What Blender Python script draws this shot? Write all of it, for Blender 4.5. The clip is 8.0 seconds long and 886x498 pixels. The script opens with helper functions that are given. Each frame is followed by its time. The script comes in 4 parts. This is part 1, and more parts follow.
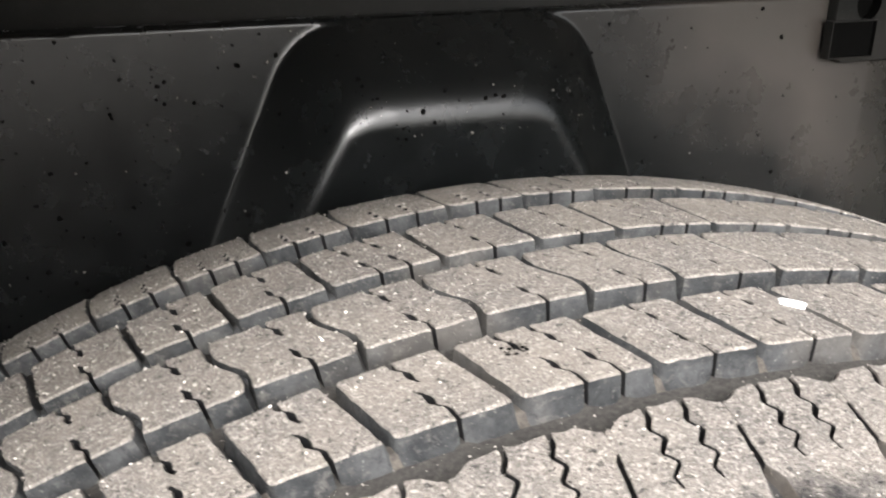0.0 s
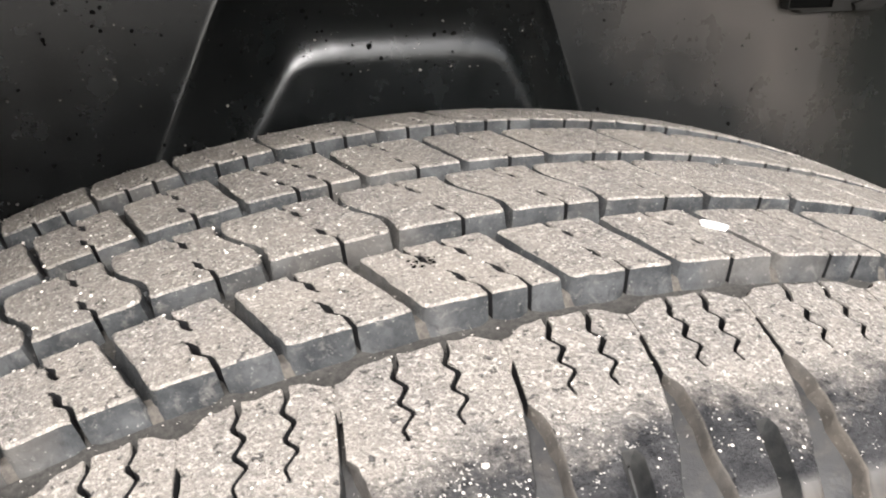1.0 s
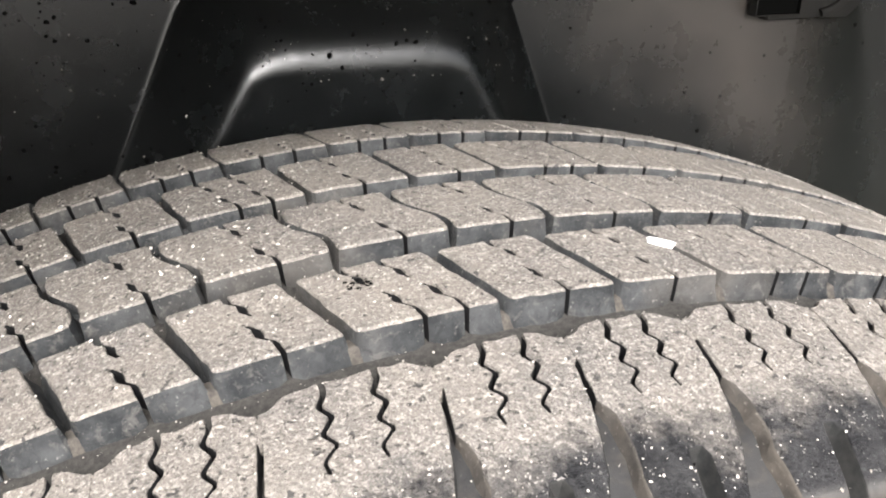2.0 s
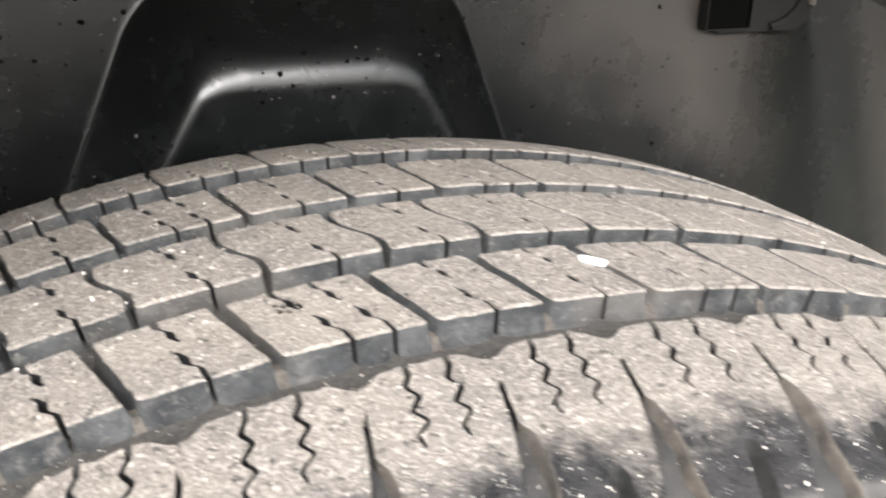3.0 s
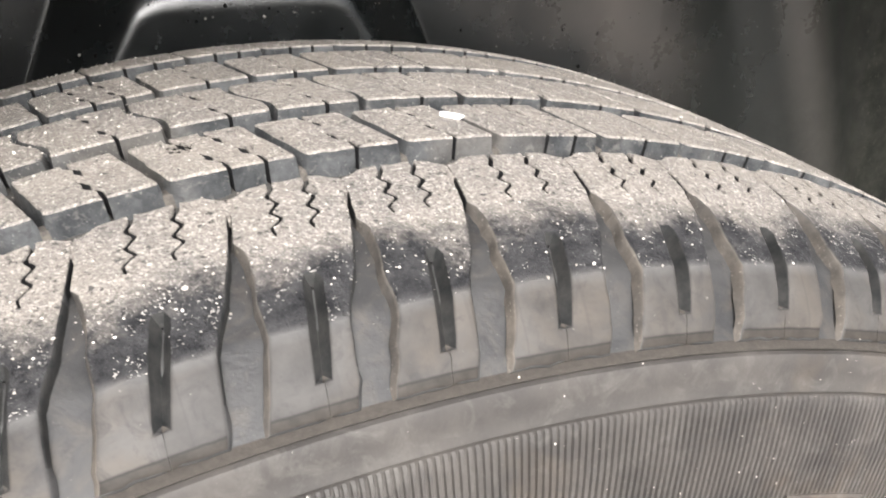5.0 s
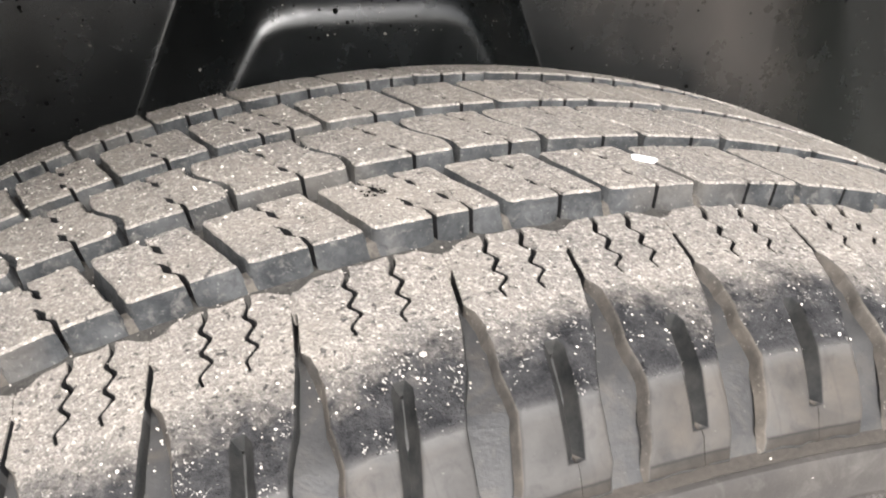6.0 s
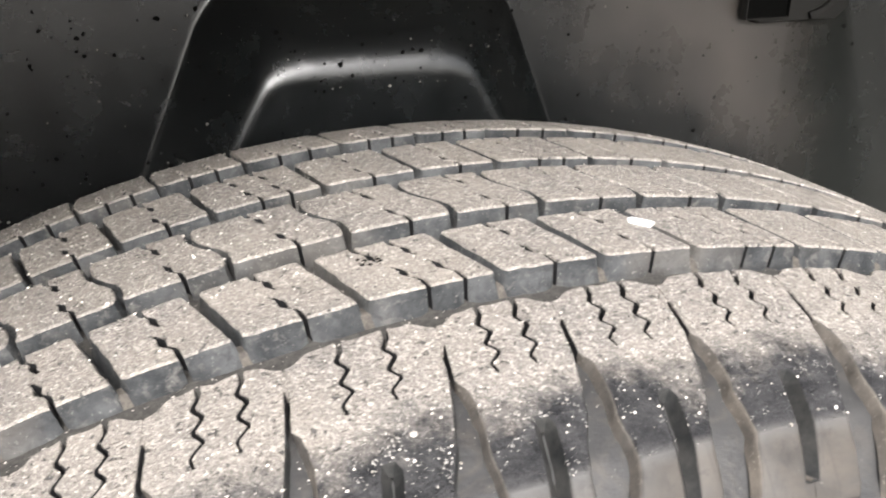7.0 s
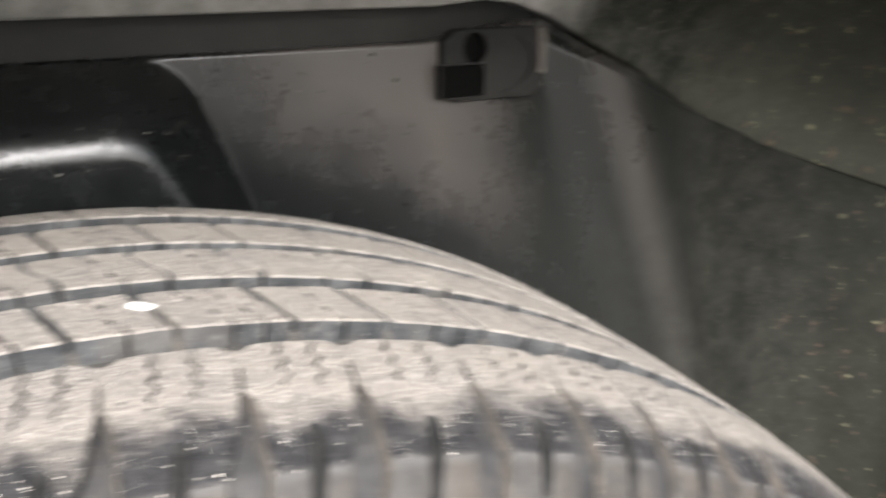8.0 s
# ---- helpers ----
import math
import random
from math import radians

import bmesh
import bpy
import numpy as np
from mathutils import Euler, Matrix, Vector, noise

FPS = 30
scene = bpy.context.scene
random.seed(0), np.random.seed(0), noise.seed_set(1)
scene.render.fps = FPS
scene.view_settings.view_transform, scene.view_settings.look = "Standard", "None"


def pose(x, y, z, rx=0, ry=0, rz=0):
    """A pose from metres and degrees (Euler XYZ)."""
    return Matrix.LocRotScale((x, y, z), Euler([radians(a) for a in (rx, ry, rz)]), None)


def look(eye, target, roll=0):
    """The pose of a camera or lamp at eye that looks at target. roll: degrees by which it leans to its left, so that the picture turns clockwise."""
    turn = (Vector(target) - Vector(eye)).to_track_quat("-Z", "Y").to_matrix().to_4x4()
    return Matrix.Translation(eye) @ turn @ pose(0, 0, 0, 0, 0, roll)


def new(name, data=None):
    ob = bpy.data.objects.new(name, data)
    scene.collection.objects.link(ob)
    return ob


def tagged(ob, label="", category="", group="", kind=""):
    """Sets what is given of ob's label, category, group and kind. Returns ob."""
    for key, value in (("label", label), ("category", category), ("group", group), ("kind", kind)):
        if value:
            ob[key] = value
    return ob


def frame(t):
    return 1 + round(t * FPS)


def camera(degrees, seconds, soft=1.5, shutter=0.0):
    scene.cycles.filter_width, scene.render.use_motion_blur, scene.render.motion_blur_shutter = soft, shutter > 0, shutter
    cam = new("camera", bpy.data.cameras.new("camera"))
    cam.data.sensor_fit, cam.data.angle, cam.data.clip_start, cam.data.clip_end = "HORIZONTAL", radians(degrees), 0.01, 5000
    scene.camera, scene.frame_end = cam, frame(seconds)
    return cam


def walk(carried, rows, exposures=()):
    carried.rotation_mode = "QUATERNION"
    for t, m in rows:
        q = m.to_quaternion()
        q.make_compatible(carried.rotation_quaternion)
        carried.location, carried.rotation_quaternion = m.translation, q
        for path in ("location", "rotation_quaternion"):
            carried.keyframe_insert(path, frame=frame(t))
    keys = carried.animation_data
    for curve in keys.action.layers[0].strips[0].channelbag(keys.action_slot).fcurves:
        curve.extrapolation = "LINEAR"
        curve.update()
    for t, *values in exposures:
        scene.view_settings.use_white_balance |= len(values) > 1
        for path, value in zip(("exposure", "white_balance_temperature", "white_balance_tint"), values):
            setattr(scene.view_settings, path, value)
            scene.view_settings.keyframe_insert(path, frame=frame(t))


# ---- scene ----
cam = camera(52.25, 8.0, soft=1.9, shutter=0.45)
# seconds, eye, turn
ROWS = [
    (0.0, -0.0952, -0.1759, 0.7968, 67.31, 0.58, -17.70),
    (0.5, -0.0853, -0.1770, 0.7914, 66.13, -0.41, -17.96),
    (1.0, -0.0814, -0.1785, 0.7837, 65.33, -1.01, -18.46),
    (1.5, -0.0751, -0.1781, 0.7830, 65.18, -1.08, -19.01),
    (1.7, -0.0724, -0.1776, 0.7837, 65.26, -1.08, -19.23),
    (2.8, -0.0697, -0.1749, 0.7878, 66.20, -0.82, -20.23),
    (3.0, -0.0633, -0.1795, 0.7876, 66.24, -0.99, -21.17),
    (3.5, -0.0568, -0.1979, 0.7815, 65.48, -0.74, -22.36),
    (4.0, -0.0551, -0.2150, 0.7724, 64.68, -0.17, -22.46),
    (4.2, -0.0497, -0.2197, 0.7683, 64.33, -0.01, -22.59),
    (5.3, -0.0584, -0.2246, 0.7787, 64.28, -0.40, -22.01),
    (5.5, -0.0698, -0.2115, 0.7798, 64.29, -0.62, -21.24),
    (6.0, -0.0812, -0.1994, 0.7810, 64.21, -0.70, -19.76),
    (6.5, -0.0821, -0.1954, 0.7868, 65.16, 0.01, -19.19),
    (7.0, -0.0762, -0.1981, 0.7880, 66.23, 0.18, -19.03),
    (7.5, -0.0595, -0.2085, 0.7912, 67.34, 0.40, -20.07),
    (7.6, -0.0540, -0.2151, 0.7915, 68.22, 0.02, -21.06),
    (7.8, -0.0262, -0.2297, 0.7944, 69.12, 0.42, -23.57),
    (7.9, -0.0078, -0.2370, 0.7945, 70.16, 0.10, -24.43),
    (8.0, 0.0041, -0.2428, 0.7942, 70.70, 0.36, -26.65),
]
EXPOSURE = [(0.0, 1.52), (0.5, 1.75), (1.0, 1.60), (1.5, 1.51), (2.8, 1.57), (3.5, 1.74), (4.2, 1.55), (5.5, 1.57), (6.5, 1.47), (7.0, 1.62), (7.5, 1.60), (8.0, 1.62)]
walk(cam, [(t, pose(x, y, z, rx, ry, rz)) for t, x, y, z, rx, ry, rz in ROWS], EXPOSURE)

# ---- light: overcast daylight from the open side of the wheel arch ----
SUN_UP, SUN_ROUND = 37.0, 188.0
world = bpy.data.worlds.new("sky")
scene.world = world
world.use_nodes = True
wn = world.node_tree
sky = wn.nodes.new("ShaderNodeTexSky")
sky.sky_type = "NISHITA"
sky.sun_disc = False
sky.sun_elevation = radians(SUN_UP)
sky.sun_rotation = radians(SUN_ROUND)
sky.dust_density = 4.0
sky.air_density = 1.0
wash = wn.nodes.new("ShaderNodeHueSaturation")
wash.inputs["Saturation"].default_value = 0.25
wn.links.new(sky.outputs[0], wash.inputs["Color"])
wn.links.new(wash.outputs[0], wn.nodes["Background"].inputs[0])
wn.nodes["Background"].inputs[1].default_value = 0.12
sun = new("sun", bpy.data.lights.new("sun", "SUN"))
sun.data.energy = 3.3
sun.data.angle = radians(48)
sun.data.color = (1.0, 0.965, 0.955)
sun_dir = Vector((math.sin(radians(SUN_ROUND)) * math.cos(radians(SUN_UP)), math.cos(radians(SUN_ROUND)) * math.cos(radians(SUN_UP)), math.sin(radians(SUN_UP))))
sun.matrix_world = look(sun_dir * 5, (0, 0, 0))


# ---- materials ----
def material(name):
    m = bpy.data.materials.new(name)
    m.use_nodes = True
    nt = m.node_tree
    return m, nt, nt.nodes["Principled BSDF"]


class Net:
    """Short hand for node trees."""

    def __init__(self, name):
        self.m, self.nt, self.out = material(name)
        self.co = self.nt.nodes.new("ShaderNodeTexCoord").outputs["Object"]

    def node(self, kind, **inputs):
        n = self.nt.nodes.new(kind)
        for k, v in inputs.items():
            self.put(n.inputs[k.replace("_", " ")], v)
        return n

    def put(self, socket, v):
        if isinstance(v, bpy.types.NodeSocket):
            self.nt.links.new(v, socket)
        else:
            socket.default_value = v

    def noise(self, scale, detail=4.0, rough=0.6, co=None, distortion=0.0):
        n = self.node("ShaderNodeTexNoise", Vector=co or self.co, Scale=scale, Detail=detail, Roughness=rough, Distortion=distortion)
        return n.outputs[0]

    def ramp(self, fac, *stops):
        n = self.nt.nodes.new("ShaderNodeValToRGB")
        self.put(n.inputs[0], fac)
        els = n.color_ramp.elements
        while len(els) < len(stops):
            els.new(0.5)
        for e, (p, c) in zip(els, stops):
            e.position = p
            e.color = (c, c, c, 1) if isinstance(c, (int, float)) else (*c, 1)
        return n.outputs[0]

    def mix(self, fac, a, b, how="MIX"):
        n = self.nt.nodes.new("ShaderNodeMix")
        n.data_type = "RGBA"
        n.blend_type = how
        self.put(n.inputs[0], fac)
        for s, v in ((n.inputs[6], a), (n.inputs[7], b)):
            self.put(s, (*v, 1) if isinstance(v, tuple) and len(v) == 3 else v)
        return n.outputs[2]

    def math(self, how, a, b=0.0, c=None):
        n = self.nt.nodes.new("ShaderNodeMath")
        n.operation = how
        self.put(n.inputs[0], a)
        self.put(n.inputs[1], b)
        if c is not None:
            self.put(n.inputs[2], c)
        return n.outputs[0]

    def span(self, v, lo, hi):
        n = self.node("ShaderNodeMapRange", Value=v)
        n.inputs["From Min"].default_value = lo
        n.inputs["From Max"].default_value = hi
        return n.outputs[0]

    def voronoi(self, scale, feature="F1", randomness=1.0, co=None):
        n = self.node("ShaderNodeTexVoronoi", Vector=co or self.co, Scale=scale, Randomness=randomness)
        n.feature = feature
        return n.outputs

    def bump(self, height, strength, distance, under=None):
        n = self.node("ShaderNodeBump", Height=height, Strength=strength, Distance=distance)
        if under is not None:
            self.nt.links.new(under, n.inputs["Normal"])
        return n.outputs[0]

    def finish(self, colour, rough, normal=None, specular=0.5):
        self.put(self.out.inputs["Base Color"], (*colour, 1) if isinstance(colour, tuple) else colour)
        self.put(self.out.inputs["Roughness"], rough)
        self.out.inputs["Specular IOR Level"].default_value = specular
        if normal is not None:
            self.nt.links.new(normal, self.out.inputs["Normal"])
        return self.m


def dusty_rubber(name, shoulder):
    """Worn tread face: rubber ground full of pale sand, turning to bare dark rubber and smooth grey panels down the shoulder."""
    n = Net(name)
    pos = n.node("ShaderNodeSeparateXYZ", Vector=n.co).outputs
    clump = n.noise(260, 6, 0.7)
    fine = n.noise(1500, 5, 0.75)
    patch = n.noise(38, 3, 0.6)
    warp = n.node("ShaderNodeTexNoise", Vector=n.co, Scale=900.0, Detail=3.0).outputs["Color"]
    bent = n.node("ShaderNodeVectorMath")
    bent.operation = "MULTIPLY_ADD"
    n.put(bent.inputs[0], warp)
    bent.inputs[1].default_value = (.0013, .0013, .0013)
    n.put(bent.inputs[2], n.co)
    stone = n.voronoi(1500, co=bent.outputs[0])
    crumb = n.voronoi(3400, co=bent.outputs[0])
    pick = n.node("ShaderNodeSeparateColor", Color=stone["Color"]).outputs[0]
    pick2 = n.node("ShaderNodeSeparateColor", Color=crumb["Color"]).outputs[1]
    sand = n.ramp(pick, (0.0, (0.135, 0.123, 0.112)), (0.45, (0.240, 0.219, 0.197)), (0.82, (0.320, 0.290, 0.259)), (0.985, (0.62, 0.57, 0.51)))
    sand = n.mix(0.36, sand, n.ramp(pick2, (0.0, (0.045, 0.042, 0.041)), (0.5, (0.235, 0.215, 0.196)), (0.9, (0.50, 0.455, 0.41)), (1.0, (0.85, 0.81, 0.75))))
    sand = n.mix(n.ramp(fine, (0.36, 0.82), (0.52, 0.0)), sand, (0.072, 0.067, 0.063))
    sand = n.mix(n.ramp(clump, (0.40, 0.0), (0.66, 0.5)), sand, (0.165, 0.157, 0.148))
    sand = n.mix(n.ramp(patch, (0.35, 0.0), (0.75, 0.4)), sand, (0.36, 0.32, 0.275))
    pits = n.ramp(n.noise(640, 3, 0.6), (0.33, 1.0), (0.38, 0.0))
    sand = n.mix(pits, sand, (0.085, 0.080, 0.076))
    bits = n.ramp(n.math("MULTIPLY", pick2, n.ramp(n.noise(170, 3), (0.35, 0.8), (0.65, 1.0))), (0.885, 0.0), (0.92, 1.0))
    rough = n.ramp(pick2, (0.80, 0.80), (0.96, 0.28))
    height = n.math("ADD", n.math("MULTIPLY", fine, 0.6), n.math("MULTIPLY", clump, 0.7))
    height = n.math("ADD", height, n.math("MULTIPLY", n.math("SUBTRACT", pick, stone["Distance"]), 0.25))
    height = n.math("SUBTRACT", height, n.math("MULTIPLY", pits, 0.6))
    normal = n.bump(height, 1.0, 0.0008)
    if shoulder:
        dark = n.mix(n.ramp(clump, (0.35, 0.0), (0.7, 1.0)), (0.010, 0.010, 0.0115), (0.052, 0.051, 0.052))
        dark = n.mix(n.math("MULTIPLY", bits, 0.8), dark, (0.42, 0.40, 0.37))
        edge = n.math("ADD", n.math("MULTIPLY", pos["Y"], -1.0), n.math("ADD", n.math("MULTIPLY", n.noise(45, 4, 0.65), 0.030), n.math("MULTIPLY", n.noise(420, 4, 0.7), 0.012)))
        colour = n.mix(n.span(edge, 0.0985, 0.1085), sand, dark)
        radius = n.math("SQRT", n.math("ADD", n.math("MULTIPLY", pos["X"], pos["X"]), n.math("MULTIPLY", pos["Z"], pos["Z"])))
        panel = n.mix(n.ramp(n.noise(70, 6, 0.65), (0.3, 0.0), (0.7, 1.0)), (0.0268, 0.0256, 0.0246), (0.061, 0.0575, 0.0540))
        # faint upright mould lines
        turn_ = n.node("ShaderNodeCombineXYZ", X=n.math("MULTIPLY", n.math("ARCTAN2", pos["X"], pos["Z"]), 1.0)).outputs[0]
        lines = n.ramp(n.noise(150, 2, 0.5, co=turn_), (0.60, 0.0), (0.63, 0.35), (0.66, 0.0))
        panel = n.mix(n.ramp(n.noise(34, 5, 0.7, distortion=0.7), (0.46, 0.0), (0.66, 0.6)), panel, (0.070, 0.059, 0.048))
        panel = n.mix(n.ramp(n.noise(190, 5, 0.75, distortion=0.9), (0.52, 0.0), (0.68, 0.5)), panel, (0.018, 0.0175, 0.018))
        panel = n.mix(lines, panel, (0.030, 0.029, 0.028))
        panel = n.mix(n.ramp(n.noise(700, 3), (0.70, 0.0), (0.78, 0.5)), panel, (0.3, 0.28, 0.25))
        rim = n.math("ADD", radius, n.math("MULTIPLY", clump, 0.0010))
        low = n.span(rim, 0.3492, 0.3484)
        # pale line puts the highlight on the upper lip into the panel colour
        panel = n.mix(n.math("MULTIPLY", n.span(rim, 0.3470, 0.3484), 0.45), panel, (0.085, 0.084, 0.083))
        colour = n.mix(low, colour, panel)
        foot = n.mix(n.ramp(n.noise(300, 5, 0.7), (0.3, 0.0), (0.7, 1.0)), (0.018, 0.0158, 0.0135), (0.036, 0.0312, 0.0265))
        edge_ = n.math("ADD", radius, n.math("MULTIPLY", n.noise(500, 3), 0.0004))
        foot = n.mix(n.span(edge_, 0.3376, 0.3379), foot, (0.013, 0.012, 0.011))
        colour = n.mix(n.span(edge_, 0.3383, 0.3379), colour, foot)
        height = n.math("ADD", n.math("MULTIPLY", height, n.math("SUBTRACT", 1.0, low)), n.math("MULTIPLY", n.noise(160, 3, 0.6), n.math("MULTIPLY", low, 0.35)))
        normal = n.bump(height, 1.0, 0.0008)
        return n.finish(colour, n.mix(low, rough, (0.62, 0.62, 0.62)), normal, 0.25)
    return n.finish(sand, n.math("ADD", rough, 0.06), normal, 0.22)


def wall_rubber():
    """Groove walls: grey-black rubber with a film of dust."""
    n = Net("groove_rubber")
    big, small = n.noise(90, 5, 0.65), n.noise(1100, 4, 0.7)
    c = n.mix(n.ramp(big, (0.38, 0.0), (0.62, 1.0)), (0.014, 0.0155, 0.017), (0.055, 0.057, 0.058))
    c = n.mix(n.ramp(n.noise(260, 5, 0.75, distortion=0.9), (0.52, 0.0), (0.66, 0.75)), c, (0.014, 0.015, 0.016))
    c = n.mix(n.ramp(n.noise(330, 4, 0.7, distortion=0.4), (0.56, 0.0), (0.68, 0.6)), c, (0.105, 0.100, 0.093))
    c = n.mix(n.ramp(n.noise(33, 4, 0.6), (0.52, 0.0), (0.70, 0.5)), c, (0.095, 0.086, 0.075))
    c = n.mix(n.ramp(small, (0.62, 0.0), (0.75, 0.55)), c, (0.34, 0.32, 0.29))
    return n.finish(c, 0.72, n.bump(n.math("ADD", small, n.math("MULTIPLY", n.noise(240, 3), 1.6)), 0.6, 0.0006), 0.3)


def side_rubber(name, share):
    """Dusty sidewall rubber; share scales how pale its film of dust is."""
    n = Net(name)
    big, small = n.noise(55, 6, 0.65), n.noise(1300, 4, 0.7)
    c = n.mix(n.ramp(big, (0.33, 0.0), (0.7, 1.0)), (0.030, 0.0275, 0.0255), (0.062, 0.056, 0.0505))
    c = n.mix(n.ramp(n.noise(24, 4, 0.7), (0.55, 0.0), (0.72, 0.55)), c, (0.086, 0.069, 0.053))
    c = n.mix(n.ramp(n.noise(150, 5, 0.7, distortion=0.8), (0.50, 0.0), (0.70, 0.55)), c, (0.096, 0.090, 0.082))
    c = n.mix(n.ramp(n.noise(230, 4, 0.7, distortion=0.5), (0.58, 0.0), (0.72, 0.6)), c, (0.034, 0.032, 0.031))
    c = n.mix(1.0 - share, c, (0.012, 0.012, 0.012))
    c = n.mix(n.ramp(small, (0.68, 0.0), (0.8, 0.5)), c, (0.42, 0.40, 0.36))
    return n.finish(c, 0.66, n.bump(small, 0.25, 0.0003), 0.4)


def cut_floor():
    """Floors of the shoulder cuts: smooth grey rubber with a thin bluish film and dried tan stains."""
    n = Net("cut_floor")
    big, small = n.noise(70, 5, 0.65, distortion=0.6), n.noise(1300, 4, 0.7)
    c = n.mix(n.ramp(big, (0.34, 0.0), (0.66, 1.0)), (0.020, 0.0203, 0.021), (0.042, 0.041, 0.040))
    c = n.mix(n.ramp(n.noise(120, 5, 0.7, distortion=1.2), (0.50, 0.0), (0.72, 0.45)), c, (0.080, 0.067, 0.054))
    c = n.mix(n.ramp(n.noise(210, 4, 0.7, distortion=0.5), (0.56, 0.0), (0.70, 0.7)), c, (0.016, 0.016, 0.017))
    c = n.mix(n.ramp(small, (0.66, 0.0), (0.78, 0.6)), c, (0.34, 0.31, 0.27))
    return n.finish(c, n.ramp(big, (0.3, 0.42), (0.7, 0.62)), n.bump(n.math("ADD", n.math("MULTIPLY", small, 0.5), n.math("MULTIPLY", big, 2.0)), 0.35, 0.0006), 0.4)


def shoulder_wall():
    """Walls of the shoulder cuts: dark rubber; sandy colour on the -X sides also paints them lit."""
    n = Net("shoulder_wall")
    big, small = n.noise(140, 5, 0.7), n.noise(1200, 4, 0.7)
    side = n.node("ShaderNodeSeparateXYZ", Vector=n.nt.nodes["Texture Coordinate"].outputs["Normal"]).outputs["X"]
    c = n.mix(n.ramp(big, (0.3, 0.0), (0.7, 1.0)), (0.022, 0.022, 0.023), (0.062, 0.060, 0.058))
    d = n.mix(n.ramp(big, (0.3, 0.0), (0.7, 1.0)), (0.045, 0.040, 0.035), (0.125, 0.108, 0.090))
    d = n.mix(n.ramp(small, (0.60, 0.0), (0.74, 0.6)), d, (0.45, 0.41, 0.35))
    c = n.mix(n.math("MULTIPLY", n.span(side, -0.35, -0.75), n.ramp(n.noise(60, 4, 0.7), (0.35, 0.45), (0.6, 1.0))), c, d)
    return n.finish(c, 0.75, n.bump(small, 0.4, 0.0004), 0.35)


def mud_film(name, a, b):
    n = Net(name)
    small = n.noise(800, 5, 0.7)
    c = n.mix(n.ramp(small, (0.3, 0.0), (0.7, 1.0)), a, b)
    return n.finish(c, 0.85, n.bump(small, 0.6, 0.0005), 0.3)


def grit(name, a, b, rough, specular=0.6):
    n = Net(name)
    info = n.node("ShaderNodeNewGeometry").outputs["Random Per Island"]
    return n.finish(n.mix(info, a, b), rough, None, specular)


